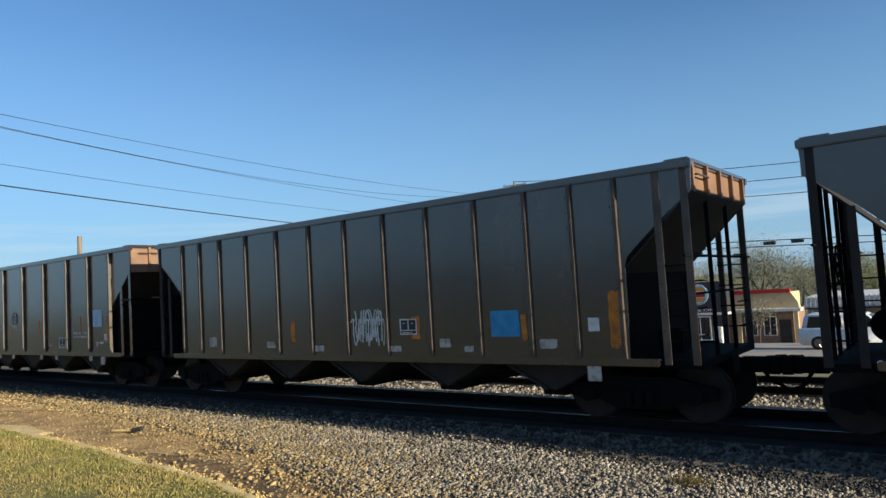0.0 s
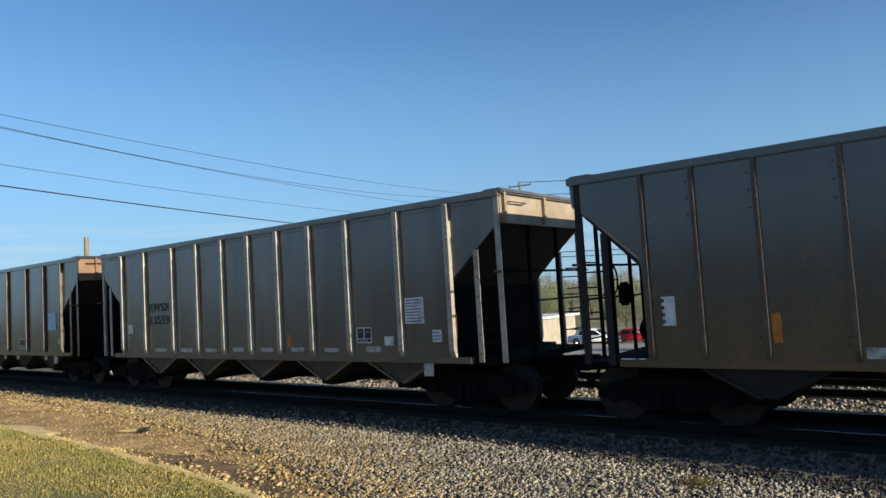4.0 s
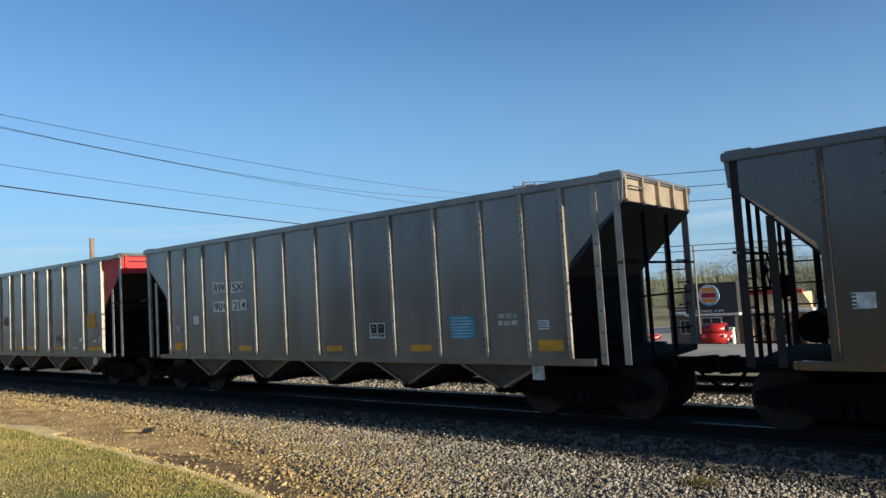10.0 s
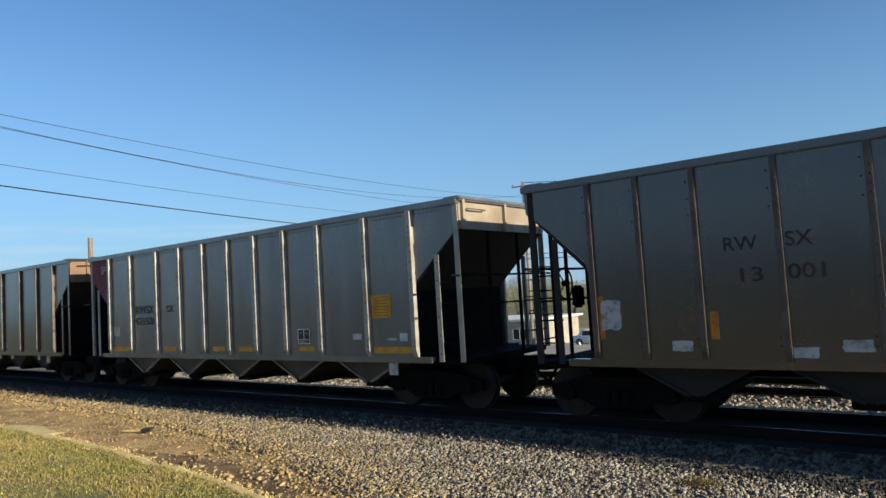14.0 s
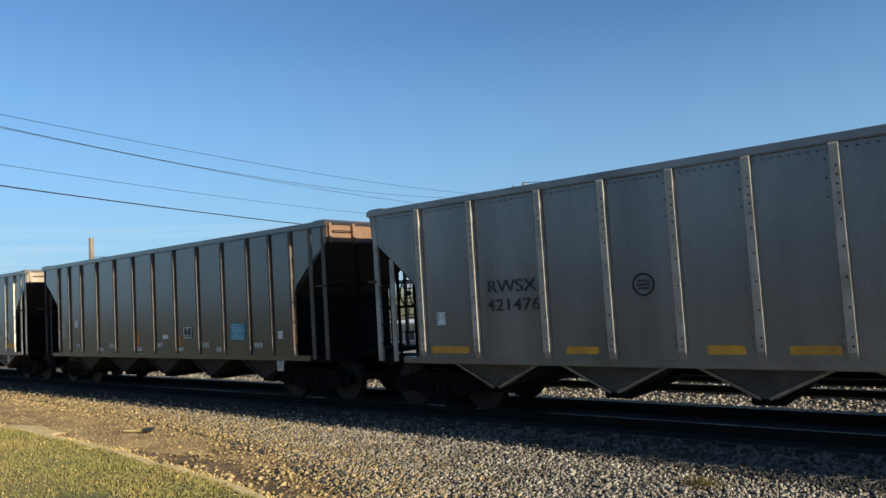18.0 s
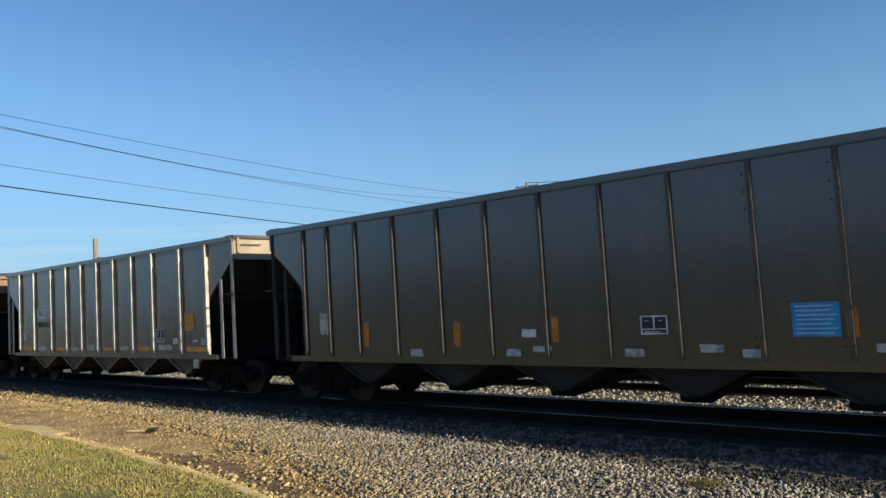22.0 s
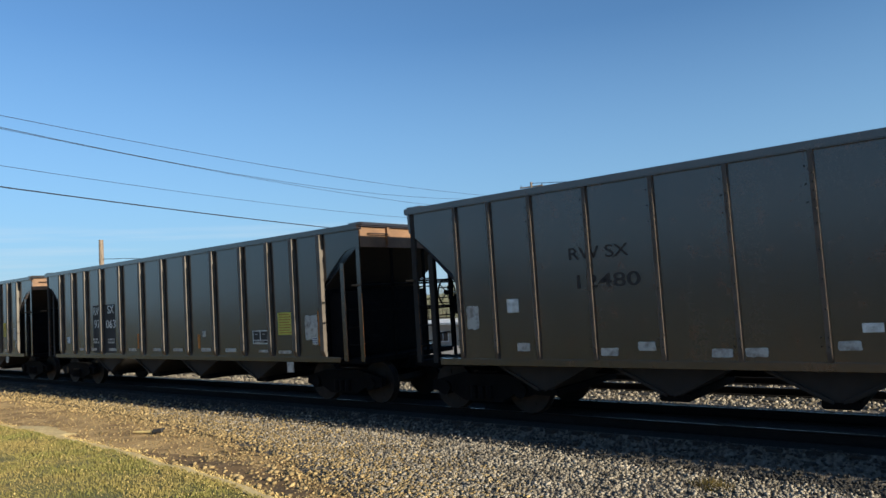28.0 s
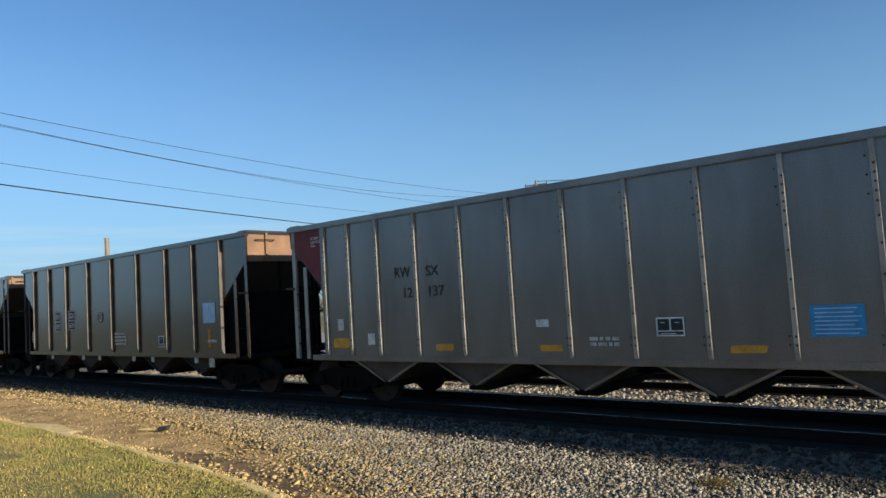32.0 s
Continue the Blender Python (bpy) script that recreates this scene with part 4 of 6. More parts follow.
    stripe(c, ORANGE, 6.02, 1.44, 0.18, 0.44)
    stripe(c, ORANGE, 2.98, 1.44, 0.18, 0.41)
    stripe(c, ORANGE, 13.40, 1.87, 0.22, 0.83)
    plate(c, 13.00, 1.52, 0.19, 0.19)
    patch(c, 12.18, 1.26, 0.35, 0.22)
    patch(c, 9.95, 1.28, 0.40, 0.17)
    patch(c, 7.11, 1.27, 0.29, 0.17)
    patch(c, 4.85, 1.29, 0.30, 0.17)
    patch(c, 2.59, 1.29, 0.25, 0.17)
    patch(c, 8.31, 1.19, 0.26, 0.12)
    patch(c, 8.76, 1.19, 0.32, 0.14)
    patch(c, 10.54, 1.20, 0.21, 0.11)
    lettering(c, "RW SX", FADEINK, 3.24, 2.66, 0.20, width=1.27)
    lettering(c, "99339", FADEINK, 3.29, 2.31, 0.20, width=1.27)
    c = CARS[8]
    for word, px, pz, pw in (("RW", 3.60, 2.80, 0.56), ("SX", 4.37, 2.78, 0.50), ("901", 3.60, 2.31, 0.58), ("214", 4.43, 2.32, 0.58)):
        plate(c, px, pz, pw, 0.27)
        lettering(c, word, INK, px - pw * 0.42, pz - 0.095, 0.19, width=pw * 0.84, out=-0.016)
    plate(c, 2.50, 1.99, 0.25, 0.23)
    patch(c, 1.64, 1.79, 0.21, 0.18)
    stripe(c, YELLOW, 1.61, 1.30, 0.42, 0.21)
    stripe(c, YELLOW, 4.60, 1.25, 0.51, 0.12)
    stripe(c, YELLOW, 7.80, 1.25, 0.49, 0.12)
    stripe(c, YELLOW, 10.26, 1.26, 0.55, 0.13)
    stripe(c, YELLOW, 13.16, 1.31, 0.49, 0.19)
    data_box(c, 9.13, 1.62, 0.44, 0.31)
    notice(c, TEAL, 11.32, 1.65, 0.59, 0.43, True)
    notice(c, WHITE, 13.05, 1.66, 0.22, 0.16, True)
    bars(c, 12.36, 1.77, 0.47, 0.25)
    c = CARS[9]
    lettering(c, "RWSX", INK, 2.87, 2.29, 0.23, width=1.03)
    lettering(c, "421487", INK, 2.85, 1.92, 0.22, width=1.08)
    emblem(c, 5.82, 2.25, 0.32, 0.23, False)
    stripe(c, YELLOW, 1.95, 1.23, 0.96, 0.15)
    stripe(c, YELLOW, 7.00, 1.24, 0.44, 0.11)
    stripe(c, YELLOW, 8.07, 1.24, 0.63, 0.12)
    stripe(c, YELLOW, 10.36, 1.26, 0.49, 0.12)
    stripe(c, YELLOW, 13.00, 1.23, 1.04, 0.14)
    data_box(c, 10.33, 1.53, 0.44, 0.34)
    plate(c, 12.02, 1.52, 0.23, 0.13)
    plate(c, 12.96, 1.47, 0.21, 0.06)
    notice(c, WHITE, 13.33, 1.53, 0.22, 0.18, True)
    notice(c, YELLOW, 12.77, 2.12, 0.56, 0.46, True)
    patch(c, 11.58, 1.24, 0.41, 0.08)
    plate(c, 1.66, 1.77, 0.22, 0.21)
    c = CARS[10]
    for word, lx, lz, lw in (("RW", 3.27, 2.66, 0.46), ("SX", 4.10, 2.67, 0.34), ("13", 3.41, 2.21, 0.30), ("001", 4.10, 2.22, 0.46)):
        lettering(c, word, FADEINK, lx, lz, 0.2, width=lw)
    stripe(c, ORANGE, 1.30, 1.75, 0.12, 0.7)
    stripe(c, ORANGE, 3.08, 1.6, 0.12, 0.4)
    patch(c, 1.48, 1.79, 0.31, 0.44)
    patch(c, 2.59, 1.30, 0.29, 0.15)
    patch(c, 4.86, 1.30, 0.33, 0.15)
    patch(c, 7.40, 1.34, 0.29, 0.13)
    plate(c, 7.67, 1.57, 0.26, 0.12)
    data_box(c, 8.79, 1.65, 0.43, 0.31)
    patch(c, 9.62, 1.32, 0.26, 0.13)
    notice(c, BLUE, 11.01, 1.68, 0.60, 0.43, True)
    patch(c, 11.83, 1.30, 0.25, 0.12)
    notice(c, WHITE, 12.69, 1.61, 0.19, 0.18, True)
    patch(c, 4.22, 1.21, 0.34, 0.14)
    patch(c, 6.19, 1.22, 0.33, 0.12)
    patch(c, 8.45, 1.23, 0.29, 0.11)
    patch(c, 10.22, 1.21, 0.22, 0.12)
    stripe(c, ORANGE, 8.40, 1.65, 0.15, 0.34)
    stripe(c, ORANGE, 11.46, 1.72, 0.15, 0.48)
    stripe(c, ORANGE, 13.14, 1.77, 0.19, 0.79)
    c = CARS[11]
    lettering(c, "RWSX", INK, 2.79, 2.24, 0.23, width=1.00)
    lettering(c, "421526", INK, 2.77, 1.92, 0.21, width=1.13)
    lettering(c, "SX", FADEINK, 4.46, 2.24, 0.19, width=0.40)
    stripe(c, YELLOW, 1.90, 1.22, 0.93, 0.13)
    stripe(c, YELLOW, 4.63, 1.22, 0.59, 0.12)
    stripe(c, YELLOW, 6.92, 1.23, 0.53, 0.12)
    stripe(c, YELLOW, 8.06, 1.23, 0.58, 0.12)
    stripe(c, YELLOW, 10.30, 1.24, 0.52, 0.10)
    stripe(c, YELLOW, 12.94, 1.22, 1.03, 0.13)
    data_box(c, 10.25, 1.52, 0.42, 0.34)
    plate(c, 11.95, 1.50, 0.25, 0.12)
    patch(c, 12.93, 1.44, 0.25, 0.05)
    plate(c, 13.26, 1.48, 0.20, 0.16)
    notice(c, YELLOW, 12.69, 2.11, 0.53, 0.47, True)
    patch(c, 1.68, 1.75, 0.31, 0.29)
    c = CARS[12]
    number_panel(c, "RW/99", 3.45, 2.14, 0.59, 0.79)
    number_panel(c, "SX/520", 4.42, 2.12, 0.70, 0.81)
    emblem(c, 6.43, 2.21, 0.32, 0.32, True)
    patch(c, 6.43, 1.98, 0.32, 0.09)
    stripe(c, ORANGE, 6.20, 1.54, 0.11, 0.43)
    stripe(c, ORANGE, 8.25, 1.53, 0.12, 0.44)
    stripe(c, ORANGE, 3.16, 1.59, 0.10, 0.48)
    stripe(c, ORANGE, 1.38, 1.81, 0.12, 0.87)
    plate(c, 1.60, 1.78, 0.24, 0.27)
    bars(c, 9.35, 1.28, 0.17, 0.10)
    c = CARS[13]
    lettering(c, "RWSX", INK, 2.87, 2.26, 0.22, width=1.01)
    lettering(c, "421476", INK, 2.84, 1.93, 0.21, width=1.12)
    emblem(c, 5.81, 2.25, 0.33, 0.27, False)
    stripe(c, YELLOW, 1.94, 1.23, 0.88, 0.13)
    stripe(c, YELLOW, 4.69, 1.23, 0.59, 0.12)
    stripe(c, YELLOW, 6.97, 1.24, 0.53, 0.13)
    stripe(c, YELLOW, 8.12, 1.24, 0.63, 0.12)
    stripe(c, YELLOW, 10.39, 1.24, 0.52, 0.12)
    stripe(c, YELLOW, 12.99, 1.24, 0.99, 0.14)
    data_box(c, 10.36, 1.55, 0.43, 0.32)
    plate(c, 12.01, 1.53, 0.25, 0.12)
    plate(c, 12.95, 1.47, 0.20, 0.06)
    notice(c, WHITE, 13.31, 1.53, 0.21, 0.17, True)
    notice(c, YELLOW, 12.77, 2.13, 0.45, 0.43, True)
    plate(c, 1.76, 1.82, 0.22, 0.24)
    patch(c, 12.00, 1.26, 0.41, 0.08)
    c = CARS[14]
    patch(c, 1.52, 1.80, 0.22, 0.45)
    plate(c, 2.44, 2.03, 0.25, 0.24)
    patch(c, 2.55, 1.32, 0.25, 0.14)
    patch(c, 4.82, 1.32, 0.29, 0.13)
    plate(c, 7.91, 1.56, 0.26, 0.12)
    patch(c, 7.61, 1.33, 0.24, 0.11)
    data_box(c, 9.03, 1.66, 0.39, 0.29)
    patch(c, 9.87, 1.33, 0.30, 0.13)
    notice(c, TEAL, 11.29, 1.66, 0.60, 0.42, True)
    patch(c, 12.08, 1.32, 0.31, 0.12)
    plate(c, 12.94, 1.56, 0.17, 0.19)
    stripe(c, ORANGE, 6.40, 1.46, 0.11, 0.37)
    stripe(c, ORANGE, 13.41, 1.77, 0.19, 0.81)
    stripe(c, ORANGE, 8.65, 1.45, 0.12, 0.28)
    patch(c, 4.16, 1.21, 0.26, 0.11)
    patch(c, 6.47, 1.22, 0.26, 0.11)
    patch(c, 8.68, 1.22, 0.24, 0.10)
    patch(c, 10.44, 1.22, 0.21, 0.11)
    c = CARS[15]
    lettering(c, "RW SX", FADEINK, 3.16, 2.75, 0.20, width=1.37)
    lettering(c, "12346", INK, 3.52, 2.28, 0.21, width=1.16)
    plate(c, 1.61, 1.78, 0.22, 0.21)
    plate(c, 3.18, 1.63, 0.30, 0.26)
    plate(c, 6.82, 1.71, 0.30, 0.13)
    stripe(c, YELLOW, 1.52, 1.31, 0.38, 0.21)
    stripe(c, YELLOW, 4.55, 1.26, 0.48, 0.13)
    stripe(c, YELLOW, 6.95, 1.26, 0.44, 0.12)
    stripe(c, YELLOW, 10.14, 1.27, 0.47, 0.12)
    stripe(c, YELLOW, 13.09, 1.32, 0.52, 0.19)
    data_box(c, 9.05, 1.63, 0.40, 0.29)
    notice(c, BLUE, 11.27, 1.67, 0.63, 0.45, True)
    notice(c, WHITE, 12.96, 1.66, 0.19, 0.21, True)
    bars(c, 12.26, 1.72, 0.50, 0.23)
    c = CARS[16]
    patch(c, 1.84, 1.80, 0.26, 0.44)
    plate(c, 7.11, 1.53, 0.28, 0.14)
    data_box(c, 9.36, 1.63, 0.43, 0.29)
    notice(c, BLUE, 11.59, 1.66, 0.58, 0.46, True)
    stripe(c, ORANGE, 12.01, 1.62, 0.14, 0.39)
    notice(c, WHITE, 13.27, 1.58, 0.18, 0.20, True)
    stripe(c, ORANGE, 13.67, 1.77, 0.18, 0.88)
    stripe(c, ORANGE, 5.53, 1.54, 0.16, 0.47)
    stripe(c, ORANGE, 3.14, 1.54, 0.14, 0.50)
    stripe(c, ORANGE, 7.63, 1.58, 0.13, 0.42)
    patch(c, 10.20, 1.27, 0.32, 0.11)
    patch(c, 12.41, 1.28, 0.30, 0.10)
    patch(c, 7.35, 1.26, 0.34, 0.10)
    patch(c, 4.51, 1.18, 0.30, 0.14)
    patch(c, 6.77, 1.19, 0.29, 0.12)
    patch(c, 9.01, 1.20, 0.30, 0.12)
    patch(c, 10.77, 1.20, 0.28, 0.11)
    c = CARS[17]
    plate(c, 3.30, 2.45, 1.03, 0.30)
    lettering(c, "RW SX", INK, 2.83, 2.35, 0.20, width=0.93, out=-0.016)
    lettering(c, "050192", FADEINK, 2.83, 1.98, 0.19, width=0.96)
    plate(c, 1.66, 1.66, 0.22, 0.24)
    stripe(c, YELLOW, 1.82, 1.23, 0.91, 0.13)
    stripe(c, YELLOW, 4.60, 1.22, 0.62, 0.12)
    stripe(c, YELLOW, 8.04, 1.23, 0.50, 0.11)
    stripe(c, YELLOW, 10.26, 1.24, 0.62, 0.12)
    stripe(c, YELLOW, 12.97, 1.23, 0.93, 0.13)
    patch(c, 3.15, 1.24, 0.69, 0.16)
    patch(c, 5.72, 1.22, 0.52, 0.12)
    patch(c, 6.89, 1.26, 0.55, 0.16)
    patch(c, 9.06, 1.25, 0.51, 0.12)
    patch(c, 11.42, 1.27, 0.68, 0.14)
    data_box(c, 11.20, 1.61, 0.44, 0.37)
    plate(c, 11.96, 1.45, 0.23, 0.16)
    plate(c, 12.93, 1.45, 0.23, 0.05)
    notice(c, WHITE, 13.32, 1.43, 0.20, 0.16, True)
    notice(c, YELLOW, 12.68, 1.97, 0.43, 0.45, True)
    c = CARS[18]
    number_panel(c, "RW/99", 3.46, 2.11, 0.68, 0.94)
    number_panel(c, "SX/616", 4.39, 2.08, 0.72, 0.88)
    emblem(c, 6.49, 2.22, 0.30, 0.23, True)
    patch(c, 6.48, 1.99, 0.31, 0.17)
    patch(c, 1.44, 1.76, 0.22, 0.52)
    stripe(c, ORANGE, 6.21, 1.81, 0.12, 0.38)
    stripe(c, ORANGE, 8.67, 1.76, 0.10, 0.46)
    stripe(c, ORANGE, 11.50, 1.83, 0.10, 0.44)
    stripe(c, ORANGE, 13.23, 1.71, 0.18, 0.83)
    notice(c, PALEBLUE, 12.59, 2.14, 0.54, 0.51)
    data_box(c, 10.29, 1.40, 0.46, 0.32)
    bars(c, 11.47, 1.55, 0.83, 0.28)
    bars(c, 9.42, 1.30, 0.27, 0.11)
    plate(c, 12.61, 1.42, 0.09, 0.13)
    plate(c, 12.83, 1.41, 0.19, 0.06)
    plate(c, 12.95, 1.71, 0.17, 0.17)
    patch(c, 8.15, 1.27, 0.83, 0.07)
    bars(c, 3.18, 1.34, 1.13, 0.26)
    c = CARS[19]
    patch(c, 1.66, 1.65, 0.28, 0.24)
    patch(c, 3.26, 1.23, 0.50, 0.13)
    patch(c, 4.51, 1.23, 0.52, 0.12)
    patch(c, 5.75, 1.23, 0.53, 0.12)
    patch(c, 6.88, 1.23, 0.54, 0.11)
    patch(c, 7.98, 1.24, 0.54, 0.11)
    patch(c, 9.16, 1.24, 0.53, 0.10)
    patch(c, 10.29, 1.23, 0.52, 0.10)
    plate(c, 12.00, 1.44, 0.23, 0.20)
    patch(c, 11.62, 1.28, 0.47, 0.11)
    data_box(c, 11.29, 1.54, 0.45, 0.34)
    notice(c, WHITE, 12.72, 2.02, 0.49, 0.50, True)
    notice(c, WHITE, 13.28, 1.51, 0.17, 0.24, True)
    stripe(c, ORANGE, 11.82, 1.68, 0.12, 0.35)
    stripe(c, ORANGE, 13.58, 1.79, 0.14, 0.65)
    c = CARS[20]
    plate(c, 2.40, 2.03, 0.24, 0.24)
    patch(c, 1.50, 1.84, 0.25, 0.40)
    patch(c, 2.57, 1.30, 0.24, 0.14)
    patch(c, 4.82, 1.31, 0.26, 0.13)
    plate(c, 7.85, 1.54, 0.24, 0.12)
    patch(c, 7.57, 1.31, 0.25, 0.12)
    data_box(c, 8.99, 1.62, 0.39, 0.30)
    patch(c, 9.84, 1.28, 0.27, 0.13)
    notice(c, TEAL, 11.25, 1.63, 0.61, 0.42)
    patch(c, 12.06, 1.28, 0.28, 0.13)
    plate(c, 12.92, 1.59, 0.18, 0.19)
    stripe(c, ORANGE, 13.27, 1.73, 0.08, 0.89)
    patch(c, 4.19, 1.22, 0.28, 0.12)
    patch(c, 5.95, 1.21, 0.27, 0.12)
    patch(c, 6.42, 1.22, 0.28, 0.12)
    patch(c, 8.17, 1.21, 0.29, 0.12)
    patch(c, 8.64, 1.22, 0.30, 0.12)
    patch(c, 10.44, 1.19, 0.26, 0.10)
    lettering(c, "RW SX", FADEINK, 3.56, 2.75, 0.20, width=1.06)
    lettering(c, "12480", FADEINK, 3.61, 2.27, 0.22, width=1.10)
    c = CARS[21]
    dark_patch(c, 4.34, 1.90, 1.50, 1.52)
    lettering(c, "RW", WHITE, 3.63, 2.35, 0.26, width=0.49)
    lettering(c, "SX", WHITE, 4.60, 2.38, 0.25, width=0.42)
    lettering(c, "97", WHITE, 3.67, 1.94, 0.26, width=0.40)
    lettering(c, "063", WHITE, 4.48, 1.92, 0.25, width=0.63)
    bars(c, 3.78, 1.52, 0.38, 0.19)
    bars(c, 4.81, 1.51, 0.43, 0.19)
    plate(c, 1.76, 1.56, 0.21, 0.21)
    patch(c, 2.76, 1.25, 0.36, 0.08)
    patch(c, 3.60, 1.25, 0.39, 0.08)
    patch(c, 4.87, 1.24, 0.44, 0.08)
    patch(c, 6.16, 1.24, 0.43, 0.08)
    patch(c, 7.58, 1.24, 0.42, 0.08)
    patch(c, 8.72, 1.24, 0.47, 0.08)
    patch(c, 10.12, 1.24, 0.42, 0.09)
    patch(c, 11.24, 1.23, 0.45, 0.09)
    patch(c, 12.61, 1.21, 0.37, 0.06)
    patch(c, 13.43, 1.19, 0.44, 0.07)
    data_box(c, 12.51, 1.55, 0.60, 0.33)
    notice(c, LEMON, 13.49, 1.86, 0.53, 0.53, True)
    patch(c, 14.42, 1.75, 0.41, 0.52)
    notice(c, WHITE, 14.54, 1.45, 0.18, 0.17, True)
    stripe(c, ORANGE, 12.85, 1.46, 0.09, 0.47)
    stripe(c, ORANGE, 14.69, 1.72, 0.09, 0.76)
    stripe(c, ORANGE, 9.79, 1.46, 0.11, 0.37)
    stripe(c, ORANGE, 6.51, 1.49, 0.09, 0.43)
    patch(c, 10.04, 1.66, 0.17, 0.15)
    c = CARS[22]
    dark_patch(c, 4.53, 2.01, 1.98, 1.60)
    lettering(c, "RW", WHITE, 3.64, 2.34, 0.27, width=0.52)
    lettering(c, "SX", WHITE, 4.55, 2.35, 0.25, width=0.41)
    lettering(c, "97", WHITE, 3.68, 1.90, 0.27, width=0.41)
    lettering(c, "028", WHITE, 4.47, 1.88, 0.26, width=0.59)
    bars(c, 3.79, 1.50, 0.47, 0.19)
    bars(c, 4.77, 1.50, 0.43, 0.19)
    plate(c, 1.86, 1.45, 0.25, 0.21)
    patch(c, 2.78, 1.21, 0.35, 0.09)
    patch(c, 3.73, 1.22, 0.38, 0.09)
    patch(c, 4.96, 1.21, 0.42, 0.08)
    patch(c, 6.28, 1.22, 0.46, 0.07)
    patch(c, 7.65, 1.23, 0.45, 0.07)
    patch(c, 8.84, 1.23, 0.46, 0.10)
    patch(c, 10.15, 1.23, 0.50, 0.09)
    patch(c, 11.40, 1.22, 0.46, 0.10)
    patch(c, 12.68, 1.21, 0.43, 0.07)
    patch(c, 13.60, 1.20, 0.42, 0.08)
    data_box(c, 12.58, 1.56, 0.55, 0.34)
    notice(c, LEMON, 13.58, 2.00, 0.56, 0.54, True)
    patch(c, 14.50, 1.82, 0.41, 0.44)
    notice(c, WHITE, 14.61, 1.44, 0.20, 0.22, True)
    stripe(c, ORANGE, 12.90, 1.45, 0.09, 0.47)
    stripe(c, ORANGE, 14.77, 1.75, 0.09, 0.75)
    stripe(c, ORANGE, 6.53, 1.48, 0.10, 0.43)
    stripe(c, ORANGE, 9.92, 1.47, 0.08, 0.50)
    c = CARS[23]
    lettering(c, "RW", INK, 3.34, 2.68, 0.21, width=0.43)
    lettering(c, "SX", INK, 4.19, 2.67, 0.20, width=0.33)
    lettering(c, "12", INK, 3.53, 2.26, 0.20, width=0.23)
    lettering(c, "137", INK, 4.20, 2.27, 0.20, width=0.39)
    stripe(c, YELLOW, 1.65, 1.35, 0.51, 0.21)
    stripe(c, YELLOW, 4.57, 1.26, 0.43, 0.13)
    stripe(c, YELLOW, 6.93, 1.25, 0.44, 0.11)
    stripe(c, YELLOW, 10.15, 1.24, 0.49, 0.11)
    data_box(c, 9.04, 1.58, 0.44, 0.29)
    notice(c, BLUE, 11.29, 1.62, 0.64, 0.42, True)
    plate(c, 1.65, 1.75, 0.19, 0.25)
    plate(c, 2.59, 1.43, 0.20, 0.24)
    plate(c, 6.79, 1.68, 0.25, 0.13)
    bars(c, 7.96, 1.36, 0.59, 0.18)
    notice(c, WHITE, 13.02, 1.63, 0.19, 0.20, True)
    stripe(c, YELLOW, 13.17, 1.31, 0.57, 0.19)
    c = CARS[24]
    notice(c, PALEBLUE, 12.81, 2.17, 0.57, 0.54)
    data_box(c, 10.41, 1.41, 0.57, 0.33)
    number_panel(c, "RW/99", 3.14, 2.14, 0.48, 0.68)
    number_panel(c, "SX/634", 4.27, 2.16, 0.55, 0.66)
    emblem(c, 6.45, 2.22, 0.32, 0.33, True)
    patch(c, 0.98, 1.62, 0.32, 0.42)
    bars(c, 7.77, 1.51, 0.74, 0.42)
    bars(c, 12.92, 1.42, 0.43, 0.12)
    stripe(c, ORANGE, 12.79, 1.51, 0.14, 0.51)
    stripe(c, ORANGE, 3.72, 1.54, 0.14, 0.47)
    for i in (11, 15, 23):
        for k, word in enumerate(("ROTARY", "COUPLER", "END")):
            lettering(CARS[i], word, WHITE, 0.77, 3.71 - 0.085 * k, 0.055, width=(0.28, 0.31, 0.15)[k], out=-0.013)
    part("brake_wheel", shared(RIVETED, "brake_wheel", wheel_mesh, BLACK), BLACK, CARS[6], at=pose(7.2, 0.14, 2.3))
    for i in (2, 5, 6, 12, 18, 24):
        side_plates(CARS[i], (2.6, 5.1, 6.3, 8.6, 9.75, 12.1))


train()
markings()


# ---- loose ground: stones, grass, straw, pebbles ----
rng = np.random.default_rng(7)
CUBE = np.array([(-1, -1, -1), (1, -1, -1), (1, 1, -1), (-1, 1, -1), (-1, -1, 1), (1, -1, 1), (1, 1, 1), (-1, 1, 1)], float)
CUBE_FACES = np.array([(0, 3, 2, 1), (4, 5, 6, 7), (0, 1, 5, 4), (1, 2, 6, 5), (2, 3, 7, 6), (3, 0, 4, 7)])


